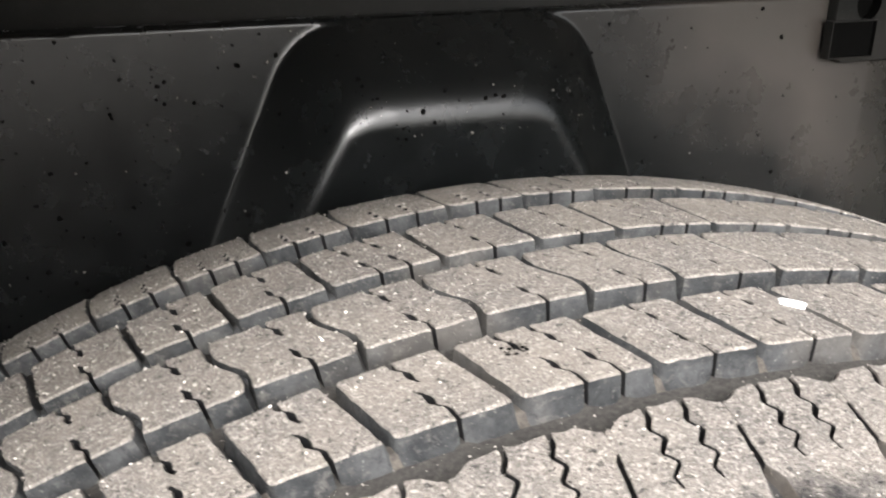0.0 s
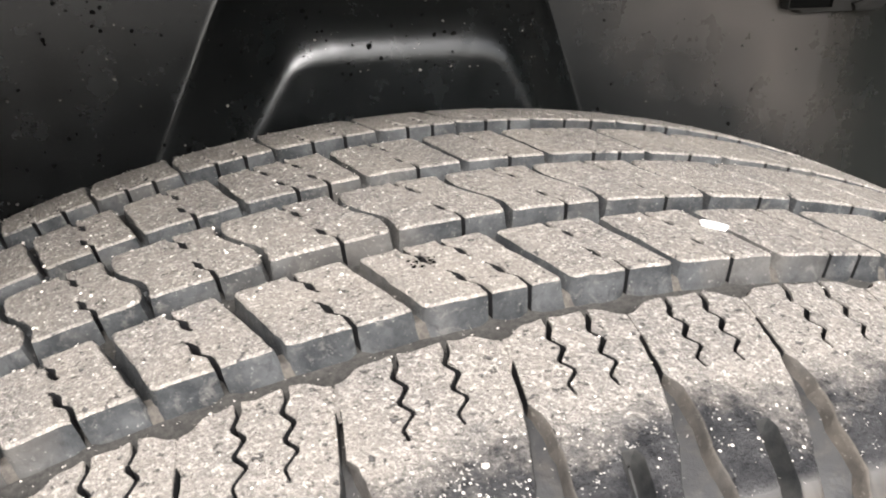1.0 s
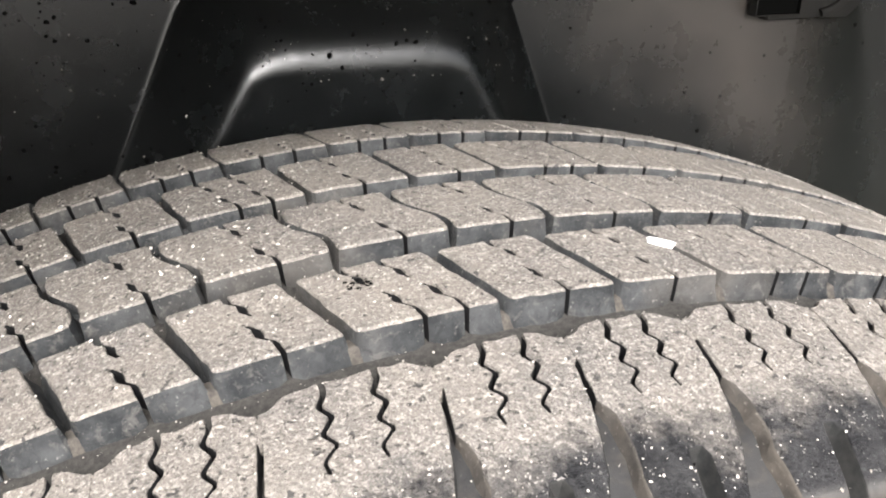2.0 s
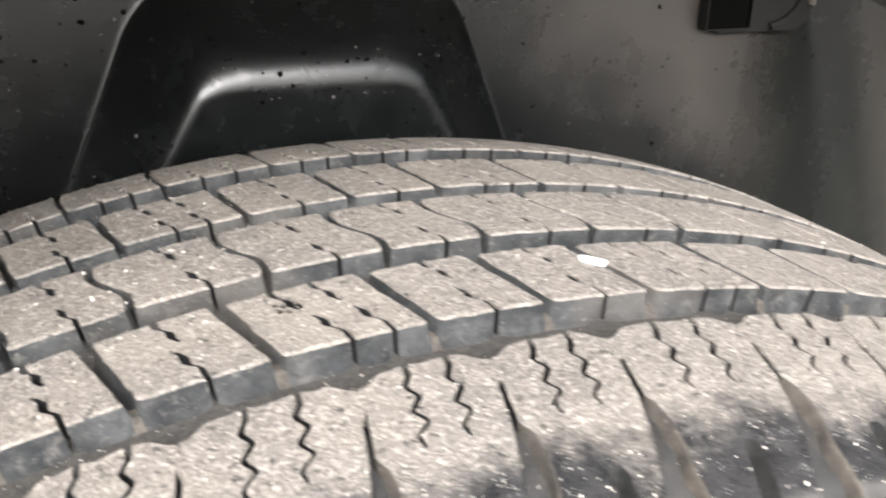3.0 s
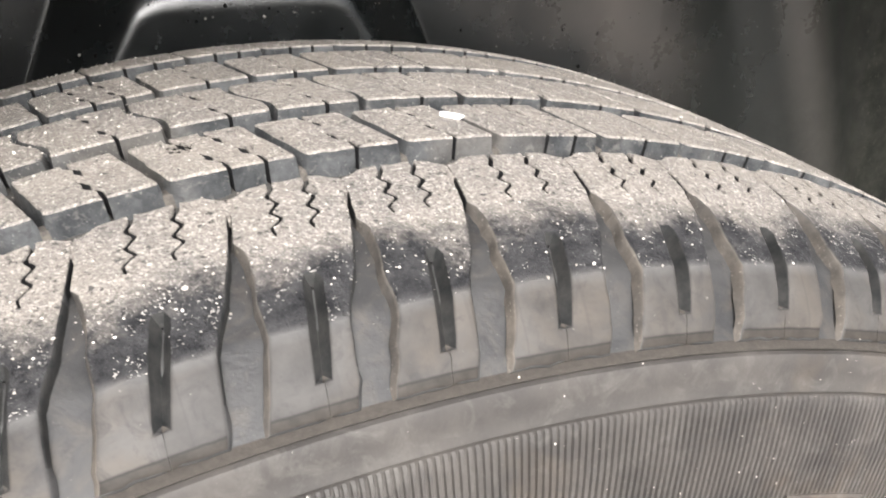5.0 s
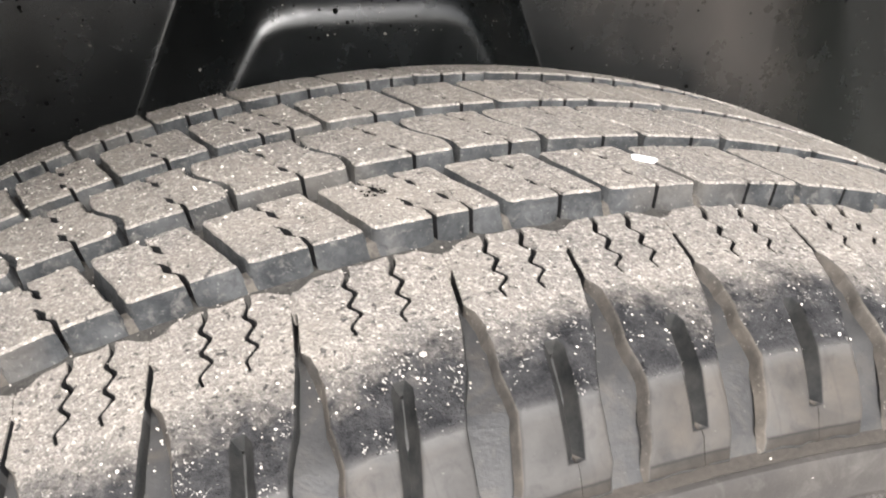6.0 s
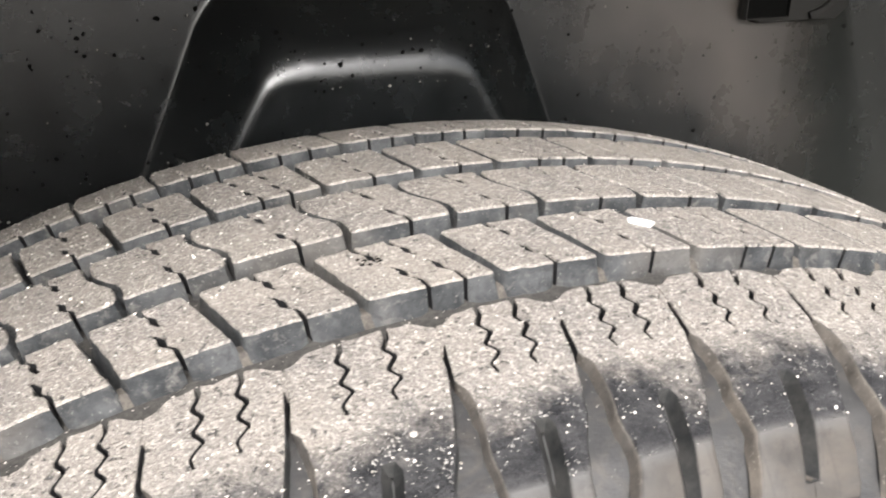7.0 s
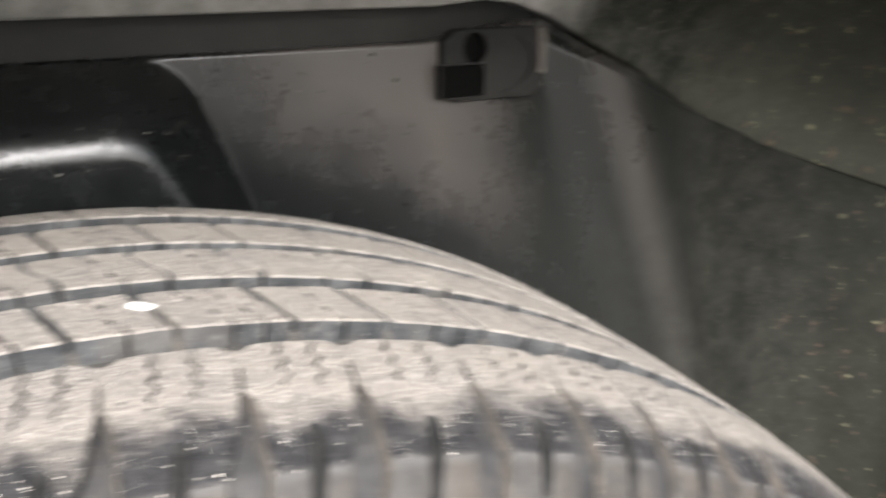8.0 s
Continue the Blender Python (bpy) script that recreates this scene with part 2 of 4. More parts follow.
def plastic(name, tone, rough, dusty, film=False, end=None, pale=1.0, gloss=0.33):
    """Black moulded plastic with a dust haze and road film; film: a brown dust patch beside the boss and a stripe for
    the fold's light.
    """
    n = Net(name)
    big, mid, small = n.noise(9, 5, 0.6), n.noise(60, 5, 0.65), n.noise(1400, 3, 0.6)
    c = n.mix(n.ramp(mid, (0.35, 0.0), (0.7, 1.0)), tuple(v * 0.7 for v in tone), tuple(v * 1.3 for v in tone))
    haze = n.ramp(big, (0.42, 0.0), (0.72, dusty))
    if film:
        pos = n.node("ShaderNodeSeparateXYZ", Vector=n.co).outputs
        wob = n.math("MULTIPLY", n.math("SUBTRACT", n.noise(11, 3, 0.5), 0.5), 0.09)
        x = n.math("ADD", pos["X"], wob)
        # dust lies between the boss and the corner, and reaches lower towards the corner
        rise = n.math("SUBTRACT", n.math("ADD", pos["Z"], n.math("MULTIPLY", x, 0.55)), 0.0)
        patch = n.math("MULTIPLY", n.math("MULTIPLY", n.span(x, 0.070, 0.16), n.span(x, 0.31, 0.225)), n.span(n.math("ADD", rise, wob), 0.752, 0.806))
        # dust-coloured stripe also paints the light along the leaning corner fold
        fold_light = n.math("MULTIPLY", n.span(n.math("ADD", pos["X"], n.math("MULTIPLY", pos["Z"], 0.4)), 0.612, 0.628), n.span(n.math("ADD", pos["X"], n.math("MULTIPLY", pos["Z"], 0.4)), 0.662, 0.640))
        haze = n.math("ADD", n.math("ADD", n.math("MULTIPLY", haze, 0.035), n.math("MULTIPLY", n.math("MULTIPLY", n.span(pos["X"], -0.045, -0.085), n.span(pos["Z"], 0.62, 0.74)), n.ramp(n.noise(26, 3, 0.5), (0.25, 0.010), (0.75, 0.045)))), n.math("ADD", n.math("MULTIPLY", patch, 0.35), n.math("MULTIPLY", fold_light, 0.17)))
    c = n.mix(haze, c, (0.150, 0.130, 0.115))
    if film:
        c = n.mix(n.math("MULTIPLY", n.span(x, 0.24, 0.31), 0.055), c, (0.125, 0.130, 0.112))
    if end:
        # the end of the arch is rougher, greenish and spattered
        along = n.node("ShaderNodeSeparateXYZ", Vector=n.co).outputs["X"]
        last = n.span(n.math("ADD", along, n.math("MULTIPLY", n.math("SUBTRACT", n.noise(14, 4, 0.6), 0.5), 0.10)), *end)
        spat = n.mix(n.ramp(n.noise(55, 6, 0.75), (0.38, 0.0), (0.68, 1.0)), tuple(pale * v for v in (0.012, 0.0125, 0.0105)), tuple(pale * v for v in (0.040, 0.040, 0.033)))
        spat = n.mix(n.ramp(n.noise(260, 5, 0.75), (0.60, 0.0), (0.74, 1.0)), spat, tuple(pale * v for v in (0.115, 0.108, 0.085)))
        # further on the spatter lies thicker, with brown and straw flecks
        thick = n.span(n.math("ADD", along, n.math("MULTIPLY", n.math("SUBTRACT", n.noise(30, 4, 0.6), 0.5), 0.09)), end[1] + 0.05, end[1] + 0.13)
        spat = n.mix(n.math("MULTIPLY", thick, 0.55), spat, tuple(pale * v for v in (0.060, 0.062, 0.050)))
        spat = n.mix(n.math("MULTIPLY", thick, n.ramp(n.noise(75, 4, 0.6), (0.62, 0.0), (0.70, 0.7))), spat, (0.125, 0.085, 0.065))
        spat = n.mix(n.math("MULTIPLY", thick, n.ramp(n.noise(110, 3, 0.6), (0.66, 0.0), (0.72, 0.7))), spat, (0.20, 0.19, 0.12))
        c = n.mix(last, c, spat)
    c = n.mix(n.ramp(n.noise(150, 4, 0.7), (0.54, 0.0), (0.80, 0.04)), c, (0.16, 0.155, 0.145))
    c = n.mix(n.ramp(n.noise(900, 3, 0.6), (0.66, 0.0), (0.76, 0.10)), c, (0.22, 0.21, 0.19))
    c = n.mix(n.ramp(n.noise(950, 2, 0.5), (0.66, 0.0), (0.76, 0.06)), c, (0.12, 0.115, 0.105))
    r = n.math("ADD", n.ramp(mid, (0.3, rough - 0.01), (0.7, rough + 0.05)), n.math("MULTIPLY", haze, 0.12))
    if end:
        r = n.math("ADD", r, n.math("MULTIPLY", last, 0.4))
    n.finish(c, r, n.bump(small, 0.25, 0.0002, n.bump(mid, 0.06, 0.0006)), gloss)
    if end:
        # spatter dulls the end of the arch
        n.put(n.out.inputs["Specular IOR Level"], n.math("MULTIPLY", n.math("SUBTRACT", 1.0, n.math("MULTIPLY", last, 0.8)), gloss))
    return n.m


def asphalt():
    n = Net("asphalt")
    small, big = n.noise(180, 6, 0.7), n.noise(1.3, 4, 0.6)
    c = n.mix(n.ramp(small, (0.3, 0.0), (0.72, 1.0)), (0.04, 0.038, 0.035), (0.12, 0.112, 0.10))
    c = n.mix(n.ramp(big, (0.4, 0.0), (0.7, 0.5)), c, (0.13, 0.115, 0.10))
    return n.finish(c, 0.88, n.bump(small, 0.7, 0.004), 0.3)


TREAD = dusty_rubber("tread_face", False)
SHOULDER = dusty_rubber("shoulder_face", True)
GROOVE = wall_rubber()
SIDE = side_rubber("sidewall_rubber", 0.92)
FLOOR = cut_floor()
CUT = shoulder_wall()
# undusted rubber, blackened to put the shade inside thin cuts into the colour
n = Net("thin_cut_shade")
THIN_SHADE = n.finish(n.mix(n.noise(500, 4, 0.7), (0.005, 0.005, 0.006), (0.016, 0.016, 0.017)), 0.7, None, 0.3)
# darker rubber that paints shade onto low-angle cut walls and the notches
n = Net("cut_shade")
CUT_SHADE = n.finish(n.mix(n.ramp(n.noise(190, 5, 0.7), (0.35, 0.0), (0.68, 1.0)), (0.0085, 0.0090, 0.0095), (0.032, 0.031, 0.029)), 0.75, n.bump(n.noise(900, 4, 0.7), 0.4, 0.0004), 0.25)
# near-black colour stands in for shade deep in the clip's shallow openings
n = Net("recess_shade")
RECESS_SHADE = n.finish(n.mix(n.noise(300), (0.0016, 0.0016, 0.0015), (0.0035, 0.0035, 0.0033)), 0.95, None, 0.05)
MUD = mud_film("dried_mud", (0.034, 0.031, 0.028), (0.098, 0.087, 0.074))
BED = mud_film("groove_bed", (0.026, 0.025, 0.0235), (0.080, 0.075, 0.068))
BAND = mud_film("muddy_rubber", (0.024, 0.021, 0.018), (0.044, 0.038, 0.032))
GRIT = grit("sand_grit", (0.26, 0.235, 0.20), (0.78, 0.73, 0.66), 0.3)
SPECK = grit("liner_specks", (0.0008, 0.0008, 0.0008), (0.0045, 0.0043, 0.0040), 0.95, 0.06)
PALE = grit("pale_specks", (0.025, 0.024, 0.022), (0.20, 0.185, 0.16), 0.6)
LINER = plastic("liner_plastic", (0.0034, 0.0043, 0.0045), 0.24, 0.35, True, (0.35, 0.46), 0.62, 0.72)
UPPER = plastic("arch_plastic", (0.25, 0.241, 0.226), 0.5, 0.4, False, (0.295, 0.345), 1.25)
DARK = plastic("seal_rubber", (0.0075, 0.0078, 0.0066), 0.6, 0.1)
CLIP = plastic("clip_plastic", (0.0032, 0.0036, 0.0030), 0.8, 0.1)
n = Net("white_chip")
CHIP = n.finish(n.mix(n.noise(900), (0.80, 0.79, 0.76), (0.9, 0.89, 0.87)), 0.5)


def thing(name, label, category, at=(0, 0, 0), **tags):
    ob = new(name)
    ob.location = at
    return tagged(ob, label, category, **tags)


def mesh_of(name, verts, faces, mats, slots=None, sharp=35):
    me = bpy.data.meshes.new(name)
    me.from_pydata([tuple(v) for v in verts], [], [tuple(f) for f in faces])
    for m in mats:
        me.materials.append(m)
    if slots is not None:
        me.polygons.foreach_set("material_index", slots)
    me.shade_smooth()
    me.set_sharp_from_angle(angle=radians(sharp))
    me.update()
    return me


def part(name, data, parent, label="", kind=""):
    ob = new(name, data)
    ob.parent = parent
    return tagged(ob, label, kind=kind)


# ---- ground ----
HUB = 0.352
gm = mesh_of("ground", [(-60, -60, 0), (60, -60, 0), (60, 60, 0), (-60, 60, 0)], [(0, 1, 2, 3)], [asphalt()])
tagged(new("ground", gm), "dark grey asphalt ground under the wheel", "ground", kind="structure")

# ---- tyre ----
R = 0.36
# outer shape of the tyre, from the crown down one side: axial and radial metres
SHAPE = [(0, .3600), (.02, .3598), (.04, .3592), (.05, .3588), (.06, .3578), (.075, .3558), (.083, .3540), (.088, .3521), (.0925, .3503), (.0970, .3481),
         (.1010, .3443), (.1045, .3400), (.1066, .3352), (.1076, .3332), (.1080, .3290), (.1085, .3243), (.1105, .3120), (.1115, .3000), (.1110, .2850), (.1075, .2650), (.1000, .2450), (.0930, .2300)]
# the far side is worn rounder
FAR = [(0, .3600), (.02, .3598), (.04, .3592), (.05, .3588), (.06, .3579), (.070, .3564), (.078, .3545), (.084, .3518), (.0885, .3486), (.0915, .3448),
       (.0940, .3412), (.0965, .3372), (.0990, .3330), (.1005, .3300), (.1020, .3250), (.1050, .3120), (.1070, .3000), (.1070, .2850), (.1040, .2650), (.0980, .2450), (.0930, .2300)]


def lengths(shape):
    a, r = np.array([p[0] for p in shape]), np.array([p[1] for p in shape])
    return a, r, np.concatenate([[0], np.cumsum(np.hypot(np.diff(a), np.diff(r)))])


NEAR_SIDE, FAR_SIDE = lengths(SHAPE), lengths(FAR)
_a, _r, _s = NEAR_SIDE


def s_of(a):
    """Length along the shape for an axial place on the tread, in metres."""
    sa, sr, ss = FAR_SIDE if a > 0 else NEAR_SIDE
    return math.copysign(float(np.interp(abs(a), sa[:10], ss[:10])), a)


def s_at_radius(r, side=None):
    _, sr, ss = side or NEAR_SIDE
    return float(np.interp(-r, -sr, ss))


def surface(s):
    """Axial, radial place and outward normal at length s."""
    q, k = abs(s), math.copysign(1, s)
    _a, _r, _s = FAR_SIDE if s > 0 else NEAR_SIDE
    a, r = np.interp(q, _s, _a), np.interp(q, _s, _r)
    e = 0.003
    da = np.interp(q + e, _s, _a) - np.interp(max(q - e, 0), _s, _a)
    dr = np.interp(q + e, _s, _r) - np.interp(max(q - e, 0), _s, _r)
    if q < e:
        da, dr = 1.0, 0.0
    ln = math.hypot(da, dr)
    return k * a, r, k * -dr / ln, da / ln


def depth(s):
    return float(np.interp(abs(s), [0, .061, .070, .0775, .090, s_of(-.097) * -1, s_at_radius(.3358), s_at_radius(.3338)], [.0058, .0058, .0035, .0024, .0031, .0030, .0010, .0003]))


def at(u, s, h):
    """Tyre place from the angle u in degrees, length s and height h."""
    a, r, na, nr = surface(s)
    rr, th = r + h * nr, radians(u)
    return (rr * math.sin(th), a + h * na, rr * math.cos(th))


DEG = R * math.pi / 180  # metres of tread in a degree


def offset_ring(pts, d, grow=None):
    """The closed outline moved inwards by d metres, corners mitred; grow widens it point by point."""
    out, n = [], len(pts)
    for i in range(n):
        p0, p1, p2 = pts[i - 1], pts[i], pts[(i + 1) % n]
        e1, e2 = (p1 - p0), (p2 - p1)
        e1, e2 = e1 / (np.linalg.norm(e1) + 1e-12), e2 / (np.linalg.norm(e2) + 1e-12)
        n1, n2 = np.array([-e1[1], e1[0]]), np.array([-e2[1], e2[0]])
        m = n1 + n2
        m = m / (np.linalg.norm(m) + 1e-9)
        c = max(m @ n1, 0.5)
        out.append(p1 + m * (d / c) * (grow[i] if grow else 1.0))
    return out


OUTLINES = []
# points on the sides of thin cuts: 1 inside, 2 at the mouth
THIN = {}


def key(p):
    return round(float(p[0]), 6), round(float(p[1]), 6)


def worn_corners(pts, thin):
    """Cuts each corner of the outline into a small arc, but for the thin cuts."""
    out, flags, n = [], [], len(pts)
    for i in range(n):
        p0, p1, p2 = pts[i - 1], pts[i], pts[(i + 1) % n]
        a, b = np.linalg.norm(p1 - p0), np.linalg.norm(p2 - p1)
        cos = float((p1 - p0) @ (p2 - p1)) / (a * b + 1e-12)
        if thin[i] or cos > .80 or min(a, b) < .0012 or abs(p1[1]) > LIPS[1] - .003:
            out.append(p1)
            flags.append(thin[i])
            continue
        r = min(.0019, .4 * a, .4 * b)
        q0, q2 = p1 + (p0 - p1) / a * r, p1 + (p2 - p1) / b * r
        out += [q0, (q0 + q2) * .25 + p1 * .5, q2]
        flags += [0] * 3
    return out, flags


CHANCE = random.Random(9)


def ragged(pts, thin):
    """Splits long edges of the outline and shifts the new points a little: torn rubber is never straight."""
    out, flags, n = [], [], len(pts)
    for i in range(n):
        j = (i + 1) % n
        out.append(pts[i])
        flags.append(thin[i])
        e = pts[j] - pts[i]
        ln = float(np.linalg.norm(e))
        side = np.array([-e[1], e[0]]) / (ln + 1e-12)
        slim = thin[i] in (1, 2) and thin[j] in (1, 2) and thin[i] + thin[j] < 4
        k = int(ln / (.0016 if slim else .0024))
        for q in range(1, k + 1):
            out.append(pts[i] + e * (q / (k + 1)) + side * CHANCE.gauss(0, .00005 if slim or thin[i] > 2 else .00014))
            flags.append(1 if slim else thin[i] if thin[i] == thin[j] and thin[i] > 2 else 0)
    return out, flags


def worn(s, thin):
    """How round an edge is worn: sharp in the thin cuts, rounder on the shoulders."""
    return (.30 if abs(s) < .1 else .08) if thin in (1, 2) else 1.3 if thin == 3 else float(np.interp(abs(s), [.056, .070, .088, .112], [1.0, 1.6, 1.8, 1.4]))


def block_mesh(name, outline, mats, draft=.0019):
    """One tread block from its outline (degrees, length in metres): drafted walls, worn edge, face bent to the tyre."""
    pts = [np.array([u * DEG, s]) for u, s in outline]
    area = sum(pts[i - 1][0] * pts[i][1] - pts[i][0] * pts[i - 1][1] for i in range(len(pts)))
    if area < 0:
        pts = pts[::-1]
    OUTLINES.append(np.array(pts))
    pts, thin = worn_corners(pts, [THIN.get(key(p), 0) for p in pts])
    pts, thin = ragged(pts, thin)
    grow = [worn(p[1], k) for p, k in zip(pts, thin)]
    wide = [1.7 if k == 3 else .2 if k == 4 else 0.0 if k else .7 if abs(p[1]) > .085 else 1.0 for p, k in zip(pts, thin)]
    bm = bmesh.new()
    rings = []
    for inset, h in ((-draft, None), (-.00024, -.0034), (.00003, -.0014), (.00020, -.00052), (.00055, 0.0)):
        rings.append([bm.verts.new((p[0], p[1], max(h, h / .0058 * depth(p[1])) if h is not None else -depth(p[1]) - .0004)) for p in offset_ring(pts, inset, grow if inset > 0 else wide)])
    n = len(pts)
    for k in range(4):
        for i in range(n):
            j = (i + 1) % n
            f = bm.faces.new((rings[k][i], rings[k][j], rings[k + 1][j], rings[k + 1][i]))
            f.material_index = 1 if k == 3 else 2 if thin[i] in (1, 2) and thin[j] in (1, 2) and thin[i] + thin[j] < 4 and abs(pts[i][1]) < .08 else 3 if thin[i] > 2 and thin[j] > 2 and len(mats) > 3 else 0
    top = bm.faces.new(rings[4])
    top.material_index = 1
    top.normal_update()
    bmesh.ops.triangulate(bm, faces=[top], quad_method="BEAUTY", ngon_method="BEAUTY")
    us, ss = [p[0] for p in pts], [p[1] for p in pts]
    u0, u1 = min(us), max(us)
    cuts = max(1, round((u1 - u0) / (0.9 * DEG)))
    for k in range(1, cuts):
        bmesh.ops.bisect_plane(bm, geom=bm.verts[:] + bm.edges[:] + bm.faces[:], plane_co=(u0 + (u1 - u0) * k / cuts, 0, 0), plane_no=(1, 0, 0), dist=1e-7)
    for s in [q * k for q in list(_s[2:10]) + [s_at_radius(.3443), s_at_radius(.340)] for k in (-1, 1)]:
        if min(ss) + .0005 < s < max(ss) - .0005:
            bmesh.ops.bisect_plane(bm, geom=bm.verts[:] + bm.edges[:] + bm.faces[:], plane_co=(0, s, 0), plane_no=(0, 1, 0), dist=1e-7)
    for v in bm.verts:
        v.co = at(v.co.x / DEG, v.co.y, v.co.z)
    bmesh.ops.recalc_face_normals(bm, faces=bm.faces[:])
    me = bpy.data.meshes.new(name)
    bm.to_mesh(me)
    bm.free()
    for m in mats:
        me.materials.append(m)
    me.shade_smooth()
    me.set_sharp_from_angle(angle=radians(44))
    return me


def slit(path, thick):
    """Both sides of a thin cut that starts on the block's edge and ends inside: down one side, back up the other."""
    a, b = [], []
    n = len(path) - 1
    for k, ((u, s), w) in enumerate(zip(path, thick)):
        (u0, s0), (u1, s1) = path[max(k - 1, 0)], path[min(k + 1, n)]
        dx, dy = (u1 - u0) * DEG, s1 - s0
        ln = math.hypot(dx, dy)
        # square to the cut's run, but along the block's edge at its mouth
        nx, ny = (math.copysign(1, dy), 0.0) if k == 0 else (dy / ln, -dx / ln)
        if dy < 0:
            nx, ny = -nx, -ny
        a.append((u - nx * w, s - ny * w * DEG))
        b.append((u + nx * w, s + ny * w * DEG))
    for side in (a, b):
        for k, (u, s) in enumerate(side):
            THIN[key((u * DEG, s))] = 1 if k else 2
    return a, b


MM = .001


def lane(pts):
    """Degrees-and-millimetres to degrees-and-length."""
    return [(u, s_of(a * MM)) for u, a in pts]


# pitch marks round the tyre, in degrees; the rest of the turn goes on in the same three lengths
MARKS = [-21.3, -17.4, -13.75, -9.83, -5.28, -1.58, 2.08, 6.6, 10.65, 15.4, 19.7]
rnd = random.Random(4)
turn = [rnd.choice((3.65, 4.05, 4.05, 4.55)) for _ in range(78)]
turn = [p * (338.7 - MARKS[-1]) / sum(turn) for p in turn]
for p in turn[:-1]:
    MARKS.append(MARKS[-1] + p)
COUNT = len(MARKS)
C_SHIFT = dict(zip(range(9), (-.2, -.2, -.18, -.3, -.59, -.24, -.33, -.55, -.65)))
D_SHIFT = dict(zip(range(11), (.2, .27, .15, -.02, .02, .3, .22, .3, .15, .4, .5)))


def mark(i):
    return MARKS[i % COUNT] + 360 * (i // COUNT)


def a_mark(i):
    return mark(i) + .30


def b_mark(i):
    return mark(i) + 3.17


def c_mark(i):
    return mark(i) + .08 + C_SHIFT.get(i % COUNT, -.4)


def d_mark(i):
    return mark(i) - .12 + D_SHIFT.get(i % COUNT, .25)


LIPS = (s_at_radius(.3481), s_at_radius(.3358))
FAR_LIPS = (s_at_radius(.3447, FAR_SIDE), s_at_radius(.3345, FAR_SIDE))


def groove_a(i, side):
    """The edge of the shoulder groove at pitch mark i (side -1: its lower-angle edge), from the tread inwards edge to the foot."""
    m = a_mark(i)
    rows = [(-60, .10, .012), (-64.5, .02, .012), (-66, 0, .065), (-75.5, -.27, .07), (-77.5, -.22, .18), (-80, -.24, .25), (-85, -.37, .36), (-88, -.48, .38), (-90.5, -.62, .44), (-93.5, -.73, .57)]
    out = [(m + c + side * w, s_of(a * MM)) for a, c, w in rows]
    for u, s in out[:4]:
        THIN[key((u * DEG, s))] = 1
    if side < 0:
        for u, s in out[4:]:
            THIN[key((u * DEG, s))] = 4
    out += [(m - .84 + side * .66, -LIPS[0]), (m - 1.12 + side * .58, -.45 * LIPS[0] - .55 * LIPS[1]), (m - 1.39 + side * .54, -LIPS[1])]
    if side < 0:
        THIN[key((out[-3][0] * DEG, out[-3][1]))] = THIN[key((out[-2][0] * DEG, out[-2][1]))] = 4
    return out


def zig(u, pts, half=.060):
    """A wavy thin cut with rounded corners; a third number in a point says how far the cut gapes from there on."""
    soft, thick = [pts[0][:2]], [half * (pts[0][2] if len(pts[0]) > 2 else 1.75)]
    n = len(pts) - 1
    for k, (p, q) in enumerate(zip(pts, pts[1:])):
        soft += [(p[0] * .87 + q[0] * .13, p[1] * .87 + q[1] * .13), (p[0] * .13 + q[0] * .87, p[1] * .13 + q[1] * .87)]
        thick += [half * p[2]] * 2 if len(p) > 2 else [half * min(1.15, 1.75 - 1.3 * (k + f) / n) for f in (.13, .87)]
    soft.append(pts[-1][:2])
    thick.append(half * .35)
    return slit([(u + du, s_of(a * MM)) for du, a in soft], thick)


def block_a(i, sipes=True):
    lo, hi = a_mark(i), a_mark(i + 1)
    p = hi - lo
    k = rnd.uniform(-.06, .06)
    edge = [(lo + .30, -59.4), (lo + .50, -58.6), (lo + .68, -57.5), (lo + .85, -57.0)]
    out = lane(edge)
    if sipes:
        for f in ((.40, .705) if p > 4.3 else (.42, .735)):
            a, b = zig(lo + f * p + k, [(.03, -56.8), (0, -59.5), (-.24, -62.1), (.02, -64.9), (-.36, -67.9), (-.08, -70.7), (-.52, -73.4), (-.47, -75.8)])
            out += a + b[::-1]
    out += lane([(hi - .60, -56.8), (hi - .42, -57.3), (hi - .22, -58.4), (hi - .02, -59.3)])
    out += groove_a(i + 1, -1)
    # foot of the block, with the short notch opened from it by a mould line
    if sipes:
        t, m, b = lo + .15 + .375 * p, lo + .2 + .287 * p, lo + .25 + .195 * p
        e, s2, s1 = b - .06, -LIPS[0] - .62 * (LIPS[1] - LIPS[0]), -LIPS[0]
        w = .25
        right = [(e + .005, -LIPS[1]), (b + .005, s2), (b + w * .8, s2 + .0003), (m + w, s1), (m + w + .04 * p, s_of(-.0925)), (t + w, s_of(-.0885)), (t + w * .6, s_of(-.0870))]
        left = [(e - .005, -LIPS[1]), (b - .005, s2), (b - w * .8, s2 + .0003), (m - w, s1), (m - w + .04 * p, s_of(-.0925)), (t - w, s_of(-.0885)), (t - w * .6, s_of(-.0870))]
        for u, s in right[:2] + left[:2]:
            THIN[key((u * DEG, s))] = 1
        for u, s in right[2:] + left[2:]:
            THIN[key((u * DEG, s))] = 3
        out += right + left[::-1]
    out += groove_a(i, 1)[::-1]
    return out


